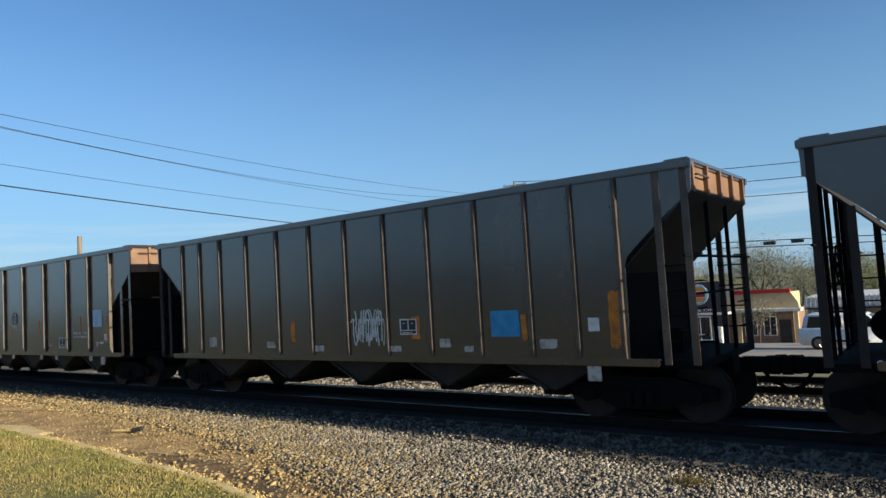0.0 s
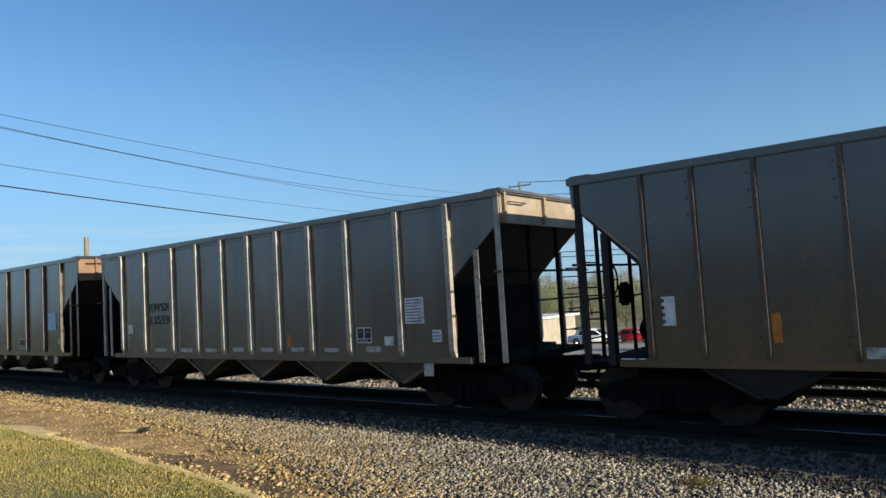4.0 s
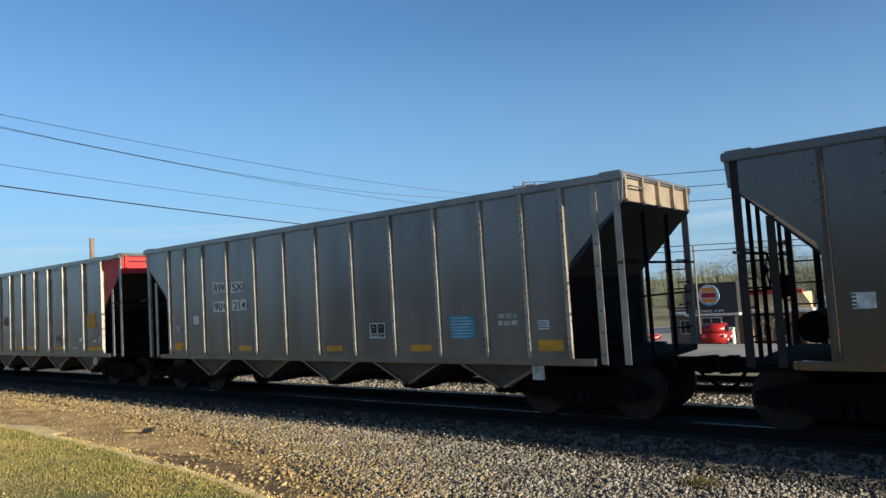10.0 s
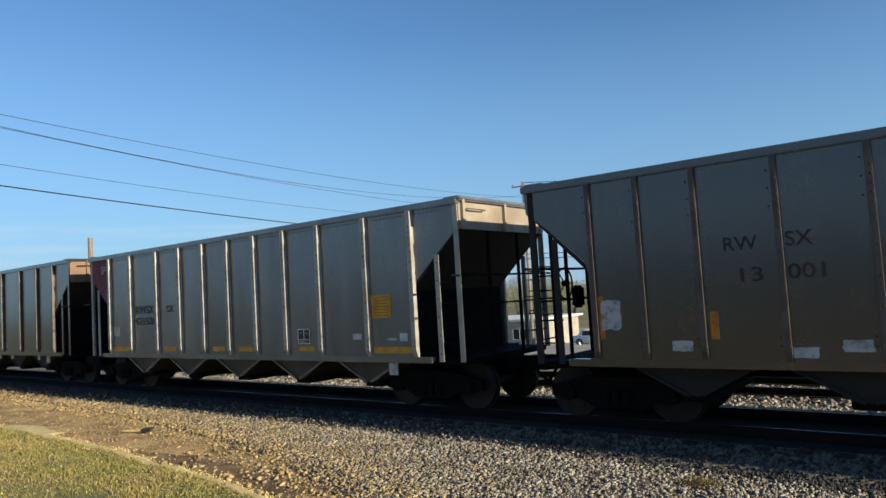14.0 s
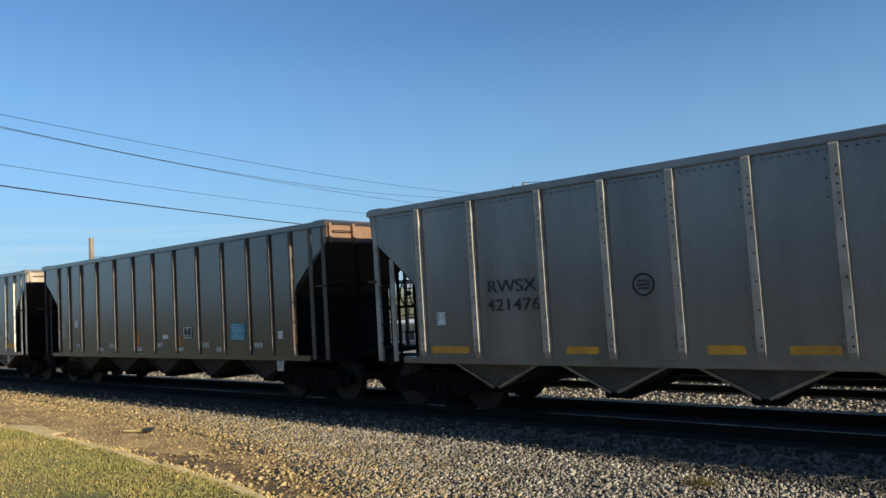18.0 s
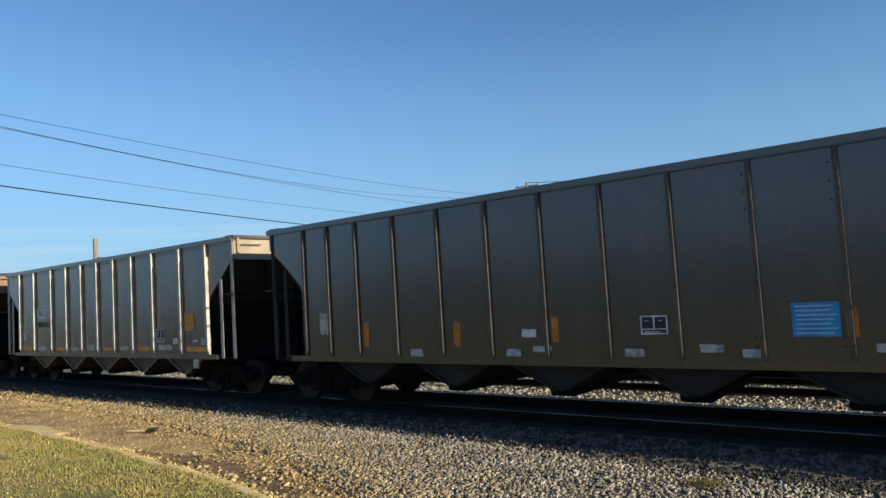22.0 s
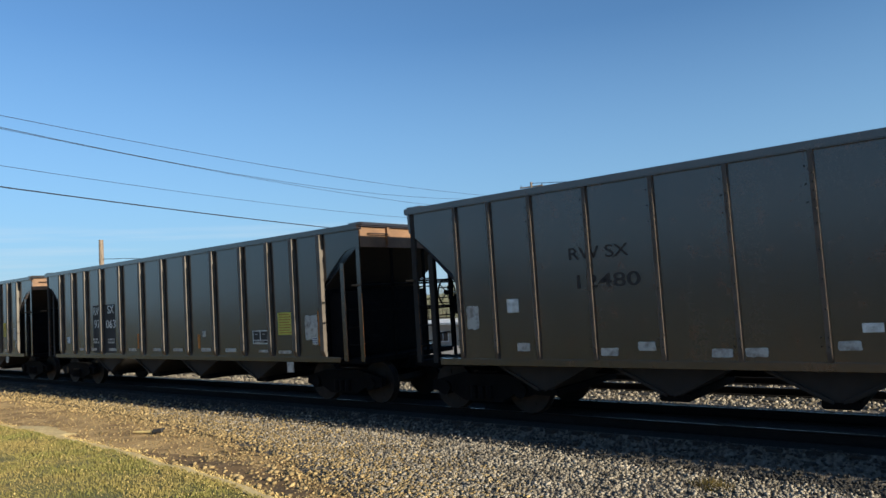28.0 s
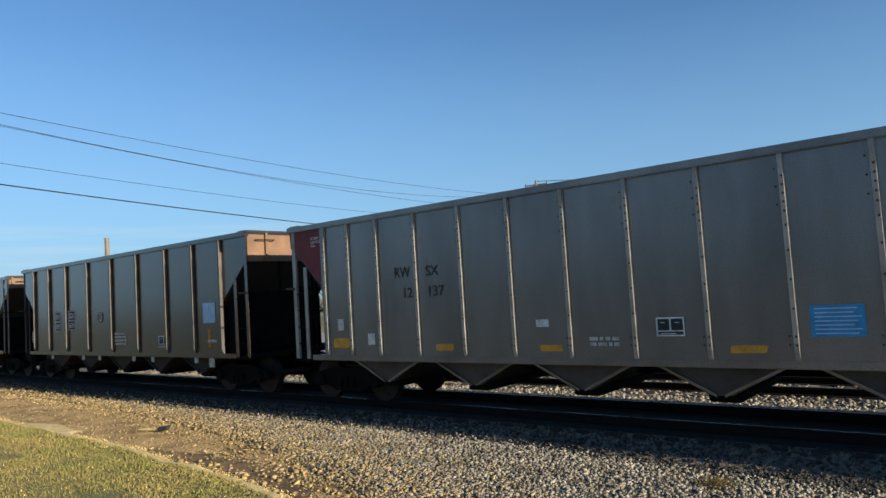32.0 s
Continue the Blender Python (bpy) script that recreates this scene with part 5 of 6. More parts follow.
def stones(name, xs, ys, zs, sizes, material, label, category="stones"):
    """Broken stones, each a battered block lying at its own slant, joined into one mesh."""
    n = len(xs)
    v = CUBE[None] * (0.5 + 0.35 * rng.random((n, 8, 1))) * (0.6 + 0.8 * rng.random((n, 1, 3)))
    a, b = rng.random(n) * 6.28, (rng.random(n) - 0.5) * 1.6
    ca, sa, cb, sb = np.cos(a)[:, None], np.sin(a)[:, None], np.cos(b)[:, None], np.sin(b)[:, None]
    x, y, z = v[..., 0], v[..., 1], v[..., 2]
    y, z = y * cb - z * sb, y * sb + z * cb
    x, y = x * ca - y * sa, x * sa + y * ca
    s = (np.asarray(sizes) / 2)[:, None]
    pts = np.stack([x * s + np.asarray(xs)[:, None], y * s + np.asarray(ys)[:, None], z * s * 0.8 + np.asarray(zs)[:, None]], -1).reshape(-1, 3)
    faces = (CUBE_FACES[None] + 8 * np.arange(n)[:, None, None]).reshape(-1, 4)
    me = bpy.data.meshes.new(name)
    me.vertices.add(len(pts))
    me.vertices.foreach_set("co", pts.ravel())
    me.loops.add(faces.size)
    me.loops.foreach_set("vertex_index", faces.ravel())
    me.polygons.add(len(faces))
    me.polygons.foreach_set("loop_start", np.arange(0, faces.size, 4))
    me.update(calc_edges=True)
    me.materials.append(material)
    return tagged(new(name, me), label, category, kind="stuff")


def near_ballast():
    n = 95000
    xs = -34 + 39 * rng.random(n) ** 0.72
    ys = np.empty(n)
    keep = np.ones(n, bool)
    zs = np.empty(n)
    for i in range(n):
        t = toe(xs[i])
        ys[i] = t - 1.2 + (10.66 - t + 1.2) * rng.random()
        if rng.random() > min(1.0, (ys[i] - t + 1.2) / 2.2) ** 2.6:
            keep[i] = False
        zs[i] = near_z(xs[i], max(t, ys[i])) if ys[i] > t else gz(ys[i])
    sizes = (0.026 + 0.036 * rng.random(n) ** 1.5) * (1 + 0.03 * np.maximum(0, -10 - xs))
    into = np.array([y - toe(x) for x, y in zip(xs, ys)])
    sandy = into < 0.3 + 3.0 * rng.random(n) ** 1.6
    # darker stones along the rails paint in shade beside the train, plus coal dust
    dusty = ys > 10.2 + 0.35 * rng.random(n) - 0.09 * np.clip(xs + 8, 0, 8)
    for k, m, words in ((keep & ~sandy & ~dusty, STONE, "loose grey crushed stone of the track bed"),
                        (keep & dusty, DARKSTONE, "coal-dusted crushed stone beside the rails, darkened for the train's shade"), (keep & sandy & ~dusty, TANSTONE, "sandy tan crushed stone at the bed's edge")):
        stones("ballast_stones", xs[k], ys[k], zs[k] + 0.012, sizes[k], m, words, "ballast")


def far_ballast():
    n = 16000
    xs = -30 + 36 * rng.random(n) ** 0.8
    ys = 12.75 + 5.6 * rng.random(n)
    zs = np.where(ys > 17.5, -0.2 - (ys - 17.5) * 0.29, -0.2)
    return stones("far_ballast_stones", xs, ys, zs + 0.01, 0.045 + 0.05 * rng.random(n), STONE, "loose sunlit crushed stone between the tracks", "ballast")


EDGE = ((-60, 6.9), (-19, 6.95), (-16.5, 6.85), (-14, 6.75), (-12, 6.55), (-9.7, 6.35), (-8.2, 6.0), (-7.2, 5.2), (-6.0, 3.5), (0, 1.0))


def lawn_edge(x):
    for (a, ya), (b, yb) in zip(EDGE, EDGE[1:]):
        if x <= b:
            return ya + (yb - ya) * max(0.0, (x - a) / (b - a)) + 0.07 * noise.noise((x * 1.7, 2, 0))
    return EDGE[-1][1]


def lawn():
    verts, faces = [], []
    xs = [-60, -45] + [-34 + 0.25 * i for i in range(115)]
    for x in xs:
        e = lawn_edge(x)
        for j in range(6):
            y = -6 + (e + 6) * (j / 5) ** 0.6
            verts.append((x, y, gz(y) + (0.055 if j < 5 else 0.005) + 0.04 * noise.noise((x * 0.7, y * 0.7, 0))))
    for i in range(len(xs) - 1):
        for j in range(5):
            faces.append((i * 6 + j, i * 6 + 6 + j, i * 6 + 7 + j, i * 6 + 1 + j))
    ob = soup("lawn", verts, faces, LAWN)
    tagged(ob, "short green and straw grass verge", "lawn", kind="structure")


def blades(name, count, material, x0, x1, reach, height, label, straw=False):
    verts, faces = [], []
    for _ in range(count):
        x = x0 + (x1 - x0) * rng.random()
        e = lawn_edge(x)
        y = e + (0.1 + rng.normal() * 0.1 if straw else -reach * rng.random() ** 1.1)
        z = gz(y) + 0.045 + 0.04 * noise.noise((x * 0.7, y * 0.7, 0)) - (0.03 if straw else 0)
        tall = height * (0.5 + rng.random()) * (0.75 + 0.6 * noise.noise((x * 1.3, y * 1.3, 4)))
        a = rng.random() * 6.28
        w = 0.006 + 0.006 * rng.random()
        lean = (rng.random() - 0.3) * (1.5 if straw else 0.9) * tall
        c, s = math.cos(a), math.sin(a)
        o = len(verts)
        verts += [(x - w * s, y + w * c, z), (x + w * s, y - w * c, z), (x + lean * c * 0.4 + w * 0.7 * s, y + lean * s * 0.4 - w * 0.7 * c, z + tall * 0.6),
                  (x + lean * c, y + lean * s, z + tall)]
        faces += [(o, o + 1, o + 2), (o, o + 2, o + 3)]
    return tagged(soup(name, verts, faces, material), label, "grass", kind="stuff")


near_ballast()
far_ballast()
lawn()
blades("grass", 60000, BLADE, -26, -6.6, 3.2, 0.042, "short green grass blades of the verge")
blades("dry_grass", 3000, STRAW, -26, -6.6, 3.2, 0.04, "pale dead blades among the grass")
blades("straw_edge", 11000, STRAW, -28, -7.0, 0.0, 0.03, "pale dead grass along the lawn's edge", True)

# pebbles on the dirt, denser in the damp hollow
n = 4200
px = -26 + 19 * rng.random(n)
py = np.array([lawn_edge(x) + 0.1 + (toe(x) - lawn_edge(x)) * r for x, r in zip(px, rng.random(n))])
stones("pebbles", px, py, [gz(y) + 0.01 + 0.04 * noise.noise((x * 0.7, y * 0.7, 0)) for x, y in zip(px, py)], 0.014 + 0.034 * rng.random(n) ** 2, TANSTONE, "small pale pebbles on the dirt")
n = 130
px = rng.normal(-10.2, 1.5, n)
py = np.array([lawn_edge(x) for x in px]) + 0.2 + 0.9 * rng.random(n)
stones("rocks", px, py, [gz(y) + 0.02 for y in py], 0.04 + 0.09 * rng.random(n) ** 3, TANSTONE, "pale rocks lying on damp brown soil", "rocks")


def sand_edge():
    """A strip of pale washed sand where the lawn meets the dirt."""
    verts, faces = [], []
    xs = [-40 + 0.1 * i for i in range(335)]
    for x in xs:
        e = lawn_edge(x) - 0.03
        w = 0.17 + 0.10 * noise.noise((x * 0.9, 3, 1)) + 0.05 * noise.noise((x * 4.1, 7, 1)) + (0.25 if -20.5 < x < -17.6 else 0)
        for k, lift in ((0, 0.03), (0.5, 0.05), (1, -0.01)):
            y = e + w * k * 1.6
            verts.append((x, y, gz(y) + lift + 0.04 * noise.noise((x * 0.7, y * 0.7, 0))))
    for i in range(len(xs) - 1):
        for j in range(2):
            faces.append((i * 3 + j, i * 3 + 3 + j, i * 3 + 4 + j, i * 3 + 1 + j))
    ob = soup("sand_edge", verts, faces, SAND)
    ob.data.shade_smooth()
    tagged(ob, "pale washed sand along the lawn's edge", "sand", kind="structure")


sand_edge()


def damp_soil():
    """A hollow of darker damp soil beside the lawn's edge."""
    verts, faces = [], []
    xs = [-13.6 + 0.1 * i for i in range(68)]
    for x in xs:
        u = (x + 13.6) / 6.7
        e = lawn_edge(x) + 0.24 + 0.06 * noise.noise((x * 2.3, 9, 1))
        w = (0.75 * math.sin(math.pi * u) ** 0.7 + 0.02) * (1 + 0.45 * noise.noise((x * 1.1, 4, 6)) + 0.2 * noise.noise((x * 4.7, 8, 2)))
        for k in (0, 0.33, 0.66, 1):
            y = e + w * k
            verts.append((x, y, gz(y) + 0.012 + 0.04 * noise.noise((x * 0.7, y * 0.7, 0)) + (0.006 if k in (0.33, 0.66) else -0.004)))
    for i in range(len(xs) - 1):
        for j in range(3):
            faces.append((i * 4 + j, i * 4 + 4 + j, i * 4 + 5 + j, i * 4 + 1 + j))
    ob = soup("damp_soil", verts, faces, DAMP)
    ob.data.shade_smooth()
    tagged(ob, "dark damp brown soil strewn with rocks", "soil", kind="structure")


DAMP = mat("damp_soil", lin(128, 102, 68), lin(92, 72, 48), 0.85, 0, 3.5, 40, 0.6, amount=(0.38, 0.6))
damp_soil()


def stick():
    ob = thing("stick", "pale split stick with a dark charred end lying on dirt", "stick", at=pose(-15.55, 8.25, gz(8.2) + 0.05, 0, 0, 12))
    part("shaft", rod(bmesh.new(), (-0.62, -0.05, 0), (0.02, 0, 0.02), 0.028, 0.035), STRAW, ob)
    part("charred_end", rod(rod(bmesh.new(), (0.0, 0, 0.02), (0.26, 0.02, 0.06), 0.06, 0.045), (0.1, 0, 0.03), (0.22, 0.14, 0.09), 0.04, 0.02), INK, ob, "dark charred end")


stick()


def weed(x, y, z):
    verts, faces = [], []
    for _ in range(110):
        a, r = rng.random() * 6.28, 0.2 * rng.random() ** 0.5
        h = 0.04 + 0.1 * rng.random()
        bx, by = x + r * math.cos(a), y + r * math.sin(a)
        lean = 0.1 * rng.random()
        o = len(verts)
        verts += [(bx - 0.006, by, z), (bx + 0.006, by, z), (bx + lean * math.cos(a), by + lean * math.sin(a), z + h)]
        faces.append((o, o + 1, o + 2))
    tagged(soup("weed", verts, faces, GOLDWEED), "small golden-brown weed growing in the ballast", "weed")


GOLDWEED = mat("golden_weed", lin(158, 130, 62), lin(120, 100, 52), 0.85, 0, 4, 20, 0, island=0.3)
weed(-3.25, 9.3, near_z(-3.25, 9.3))
weed(-3.05, 9.22, near_z(-3.05, 9.22))


# ---- wires and poles ----
def cable(name, pts, r, label):
    """One continuous tube through the points."""
    bm = bmesh.new()
    rings = []
    for k, p in enumerate(pts):
        d = (Vector(pts[min(k + 1, len(pts) - 1)]) - Vector(pts[max(k - 1, 0)])).normalized()
        u = d.cross(Vector((0, 0, 1))).normalized()
        v = u.cross(d)
        rings.append([bm.verts.new(Vector(p) + (u * math.cos(a) + v * math.sin(a)) * r) for a in (0, 1.2566, 2.5133, 3.7699, 5.0265)])
    for a, b in zip(rings, rings[1:]):
        for i in range(5):
            bm.faces.new((a[i], a[(i + 1) % 5], b[(i + 1) % 5], b[i]))
    bm.faces.new(rings[0])
    bm.faces.new(rings[-1])
    return solid(name, bm, WIRE, label, "cable")


def overhead(name, y0, y1, a, b, c, r, label, steps=36):
    pts = []
    for i in range(steps + 1):
        y = y0 + (y1 - y0) * i / steps
        pts.append((-27 - 0.14 * y, y, a + b * y + c * y * y))
    cable(name, pts, r, label)


overhead("power_line", -18, 58.7, 10.30, -0.040, 0.00100, 0.012, "thin black overhead power line crossing the track")
overhead("power_line", -18, 58.7, 10.28, -0.095, 0.00201, 0.012, "black overhead power line crossing the track")
overhead("power_line", -18, 58.7, 10.06, -0.069, 0.00115, 0.012, "black overhead power line crossing the track")
overhead("power_line", -18, 58.7, 8.51, -0.052, 0.00100, 0.010, "thin black overhead power line crossing the track")
overhead("telephone_cable", -18, 58.7, 7.78, -0.0565, 0.00073, 0.026, "thick black telephone cable crossing the track")


def utility_pole(x, y, foot, top, arms=(), r=0.15, label="weathered wooden utility pole with a cross arm"):
    ob = thing("utility_pole", label, "utility pole", at=pose(x, y, 0))
    part("shaft", rod(bmesh.new(), (0, 0, foot - 0.3), (0, 0, top), r, r * 0.75, 12), POLEWOOD, ob)
    for z, length, turn in arms:
        arm = part("cross_arm", soft_box(-length / 2, length / 2, -0.06, 0.06, -0.06, 0.06, 0.01), POLEWOOD, ob, at=pose(0, 0, z, 0, 0, turn))
        for k in (-0.46, 0, 0.46):
            part("insulator", rod(bmesh.new(), (k * length, 0, 0.05), (k * length, 0, 0.24), 0.05, 0.035, 8), WIRE, arm)
    return ob


utility_pole(-35.2, 58.7, gz(58.7), 13.0, ((12.55, 2.4, 10),))
utility_pole(-24.5, -18.0, gz(-18), 12.6, ((12.2, 2.4, 0),))
utility_pole(-46.2, 21.3, -0.9, 7.4, (), 0.19, "bare pale wooden pole without wires")
cable("service_wire", [(-46.0, 21.3, 6.1), (-44.2, 22.4, 6.0), (-42, 24, 5.75), (-39, 27, 5.5)], 0.02, "thin black service wire")
for z0, z1 in ((12.9, 10.3), (11.6, 9.25), (10.3, 8.1)):
    pts = [(-35.2 + 47.2 * i / 16, 58.7, z0 + (z1 - z0) * i / 16 - 2.2 * (1 - (2 * i / 16 - 1) ** 2) * 0.35) for i in range(17)]
    cable("power_line", pts, 0.03, "black overhead power line along the road")
utility_pole(12.0, 58.7, gz(58.7), 10.9, ((10.6, 2.2, 10),))
# span wires with hanging traffic signals
for z in (4.55, 4.15):
    cable("span_wire", [(-40, 50, z + 1.1), (-20, 50, z + 0.25), (-12, 50, z), (-4, 50, z - 0.32), (14, 50, z - 0.6)], 0.03, "black span wire over the road")


def traffic_signal(x):
    ob = thing("traffic_signal", "dark traffic signal hanging from a span wire", "traffic signal", "signals over the road", at=pose(x, 50, 4.3))
    part("housing", soft_box(-0.38, 0.38, -0.1, 0.1, -0.12, 0.12, 0.03), SIGNALYELLOW, ob)
    for k in (-0.25, 0, 0.25):
        part("visor", rod(bmesh.new(), (k, -0.1, 0), (k, -0.22, -0.02), 0.09, 0.09, 12), SIGNALYELLOW, ob)


traffic_signal(-10.4)
traffic_signal(-8.7)
utility_pole(-18.2, 56.0, gz(56), 4.9, (), 0.09, "slim pale lamp post beside the restaurant")


# ---- beyond the road ----
def slab(name, parent, x0, x1, y0, y1, z0, z1, material, label="", r=0.02):
    return part(name, soft_box(x0, x1, y0, y1, z0, z1, r), material, parent, label)


def window_in(parent, x, z, w, h, y):
    ob = part("window", soft_box(x - w / 2, x + w / 2, y - 0.03, y + 0.03, z - h / 2, z + h / 2, 0.01), GLASS, parent, "dark glass")
    bm = bmesh.new()
    t = 0.06
    for a, b, c, d in ((x - w / 2 - t, x + w / 2 + t, z + h / 2, z + h / 2 + t), (x - w / 2 - t, x + w / 2 + t, z - h / 2 - t, z - h / 2),
                       (x - w / 2 - t, x - w / 2, z - h / 2, z + h / 2), (x + w / 2, x + w / 2 + t, z - h / 2, z + h / 2), (x - 0.02, x + 0.02, z - h / 2, z + h / 2)):
        box(bm, a, b, y - 0.07, y + 0.03, c, d)
    part("window_frame", bm, WHITE, ob)


def restaurant():
    ob = thing("restaurant", "low tan and brown brick restaurant with a red roof band", "restaurant")
    base = -3.7
    slab("wall", ob, -22.5, -11.6, 62.0, 67, base, -0.75, BRICKRED, "brown brick lower wall")
    slab("upper_wall", ob, -17.0, -11.8, 62.1, 66.5, -0.75, 0.62, TAN)
    slab("roof_band", ob, -17.1, -11.7, 61.95, 62.3, 0.62, 0.94, SIGNRED, "bright red band along the roof edge")
    bm = prism(bmesh.new(), [(-11.8, -0.75), (-11.1, -0.75), (-11.2, -0.2), (-11.8, 0.8)], 62.1, 62.5)
    part("side_gable", bm, TAN, ob)
    slab("fascia", ob, -22.6, -10.9, 61.3, 62.4, -0.90, -0.66, WHITE, "white fascia")
    slab("wing_roof", ob, -22.6, -17.0, 62.4, 67, -0.75, -0.5, CHARCOAL)
    for x in (-14.9, -13.4):
        window_in(ob, x, -2.1, 0.9, 1.5, 61.98)
    for x in (-21.4, -19.9, -18.3):
        window_in(ob, x, -2.0, 0.8, 1.1, 61.98)
    for x in (-15.7, -11.3):
        slab("column", ob, x - 0.16, x + 0.16, 61.4, 61.75, base, -0.9, TAN)
    slab("door", ob, -12.7, -11.8, 61.93, 62.0, base, -1.6, GLASS, "glazed door")


def sign_block():
    ob = thing("restaurant_sign", "charcoal sign box with a round orange and red logo", "sign", at=pose(-17.8, 58.6, 0))
    slab("sign_box", ob, -2.1, 2.1, -0.6, 0.8, -0.66, 1.86, CHARCOAL)
    slab("ledge", ob, -2.2, 2.2, -0.75, 0.8, -0.85, -0.66, WHITE)
    # base wall takes the charcoal to stand for shade under the sign box
    slab("base_wall", ob, -1.75, 1.75, -0.4, 0.7, -3.9, -0.85, CHARCOAL)
    disc = part("logo_disc", rod(bmesh.new(), (-0.1, -0.63, 0.85), (-0.1, -0.6, 0.85), 0.86, sides=40), WHITE, ob)
    ring = bmesh.new()
    for i in range(26):
        a, b = math.radians(-150 + 8.5 * i), math.radians(-150 + 8.5 * (i + 1))
        rod(ring, (-0.1 + 0.78 * math.cos(a), -0.64, 0.85 + 0.78 * math.sin(a)), (-0.1 + 0.78 * math.cos(b), -0.64, 0.85 + 0.78 * math.sin(b)), 0.05, sides=5)
    part("blue_ring", ring, BLUE, disc)
    for z0, z1, m in ((0.28, 0.62, LOGOORANGE), (-0.2, 0.2, SIGNRED), (-0.6, -0.28, LOGOORANGE)):
        part("logo_band", soft_box(-0.7, 0.5, -0.66, -0.63, 0.85 + z0, 0.85 + z1, 0.01), m, disc)
    lettering(ob, "HOME OF", WHITE, -1.55, -0.55, 0.2, width=2.5, out=-0.612)
    door = part("door", soft_box(-0.95, 0.75, -0.44, -0.4, -3.75, -0.95, 0.01), GLASS, ob, "dark glass door")
    bm = bmesh.new()
    for x0, x1, z0, z1 in ((-0.95, -0.85, -3.75, -0.95), (0.65, 0.75, -3.75, -0.95), (-0.85, 0.65, -1.05, -0.95), (-0.85, 0.65, -3.75, -3.62), (-0.15, -0.09, -3.62, -1.05), (-0.85, 0.65, -2.5, -2.42)):
        box(bm, x0, x1, -0.48, -0.44, z0, z1)
    part("door_frame", bm, WHITE, door, "white frame")


def waste_bin():
    ob = thing("waste_bin", "white upright bin beside the restaurant's glass door", "bin", at=pose(-16.35, 57.6, gz(57.6)))
    part("body", soft_box(-0.32, 0.32, -0.3, 0.3, 0, 1.15, 0.05), WHITE, ob)
    part("lid", soft_box(-0.35, 0.35, -0.33, 0.33, 1.15, 1.32, 0.05), WHITE, ob)


def strip_mall():
    ob = thing("strip_building", "long cream building with a white standing-seam roof edge", "building")
    slab("wall", ob, -12.9, 9, 76.0, 90, -4.7, -1.3, TAN)
    bm = bmesh.new()
    prism_pts = [(75.0, -1.35), (75.0, -1.25), (76.2, -0.35), (90, -0.2), (90, -1.35)]
    a = [bm.verts.new((-13.1, y, z)) for y, z in prism_pts]
    b = [bm.verts.new((9.2, y, z)) for y, z in prism_pts]
    bm.faces.new(a)
    bm.faces.new(b[::-1])
    for i in range(5):
        bm.faces.new((a[i], a[(i + 1) % 5], b[(i + 1) % 5], b[i]))
    part("roof", bm, ROOFWHITE, ob)
    seam = bmesh.new()
    v = [seam.verts.new(p) for p in ((-0.05, 74.95, -1.3), (0.05, 74.95, -1.3), (0.05, 76.15, -0.33), (-0.05, 76.15, -0.33))]
    w = [seam.verts.new(x.co + Vector((0, -0.09, 0.07))) for x in v]
    seam.faces.new(w)
    for i in range(4):
        seam.faces.new((v[i], v[(i + 1) % 4], w[(i + 1) % 4], w[i]))
    me = mesh_of("roof_seam", seam, SEAMGREY)
    for i in range(54):
        part("roof_seam", me, SEAMGREY, ob, at=pose(-12.9 + 0.41 * i, 0, 0))
    slab("soffit", ob, -13.0, 9.1, 75.0, 76.2, -1.5, -1.36, CHARCOAL)
    for x in (-12.4, -9.2, -6.0, -2.8, 0.4, 3.6, 6.8):
        slab("post", ob, x - 0.09, x + 0.09, 75.2, 75.4, -4.7, -1.5, WHITE)
    for x in (-11, -8.4, -4.2, -1.4, 2.0, 5.2):
        window_in(ob, x, -3.0, 1.4, 1.5, 75.98)


SEAMGREY = mat("seam_shade", lin(150, 140, 126), None, 0.6, 0, 3, 30, 0)


def box_store():
    ob = thing("block_building", "plain cream block building with a flat roof", "building")
    slab("wall", ob, -3.9, 16, 70, 74.8, -4.4, 0.0, TAN)
    slab("parapet", ob, -4.0, 16.1, 69.9, 74.9, 0.0, 0.2, ROOFWHITE)


restaurant()
sign_block()
waste_bin()
strip_mall()
box_store()


PALEWALL = mat("grey_painted_wall", lin(164, 156, 144), lin(142, 134, 122), 0.85, 0, 1.2, 30, 0.1)


def far_shed():
    ob = thing("shed", "long low pale shed across the road", "building")
    slab("wall", ob, -62, -38, 64, 74, -4.2, -1.2, PALEWALL)
    slab("roof", ob, -62.4, -37.6, 63.5, 74.5, -1.2, -0.95, ROOFWHITE)
    for x in (-60, -56, -52, -48, -44, -40):
        window_in(ob, x, -2.6, 1.6, 1.1, 63.98)


far_shed()


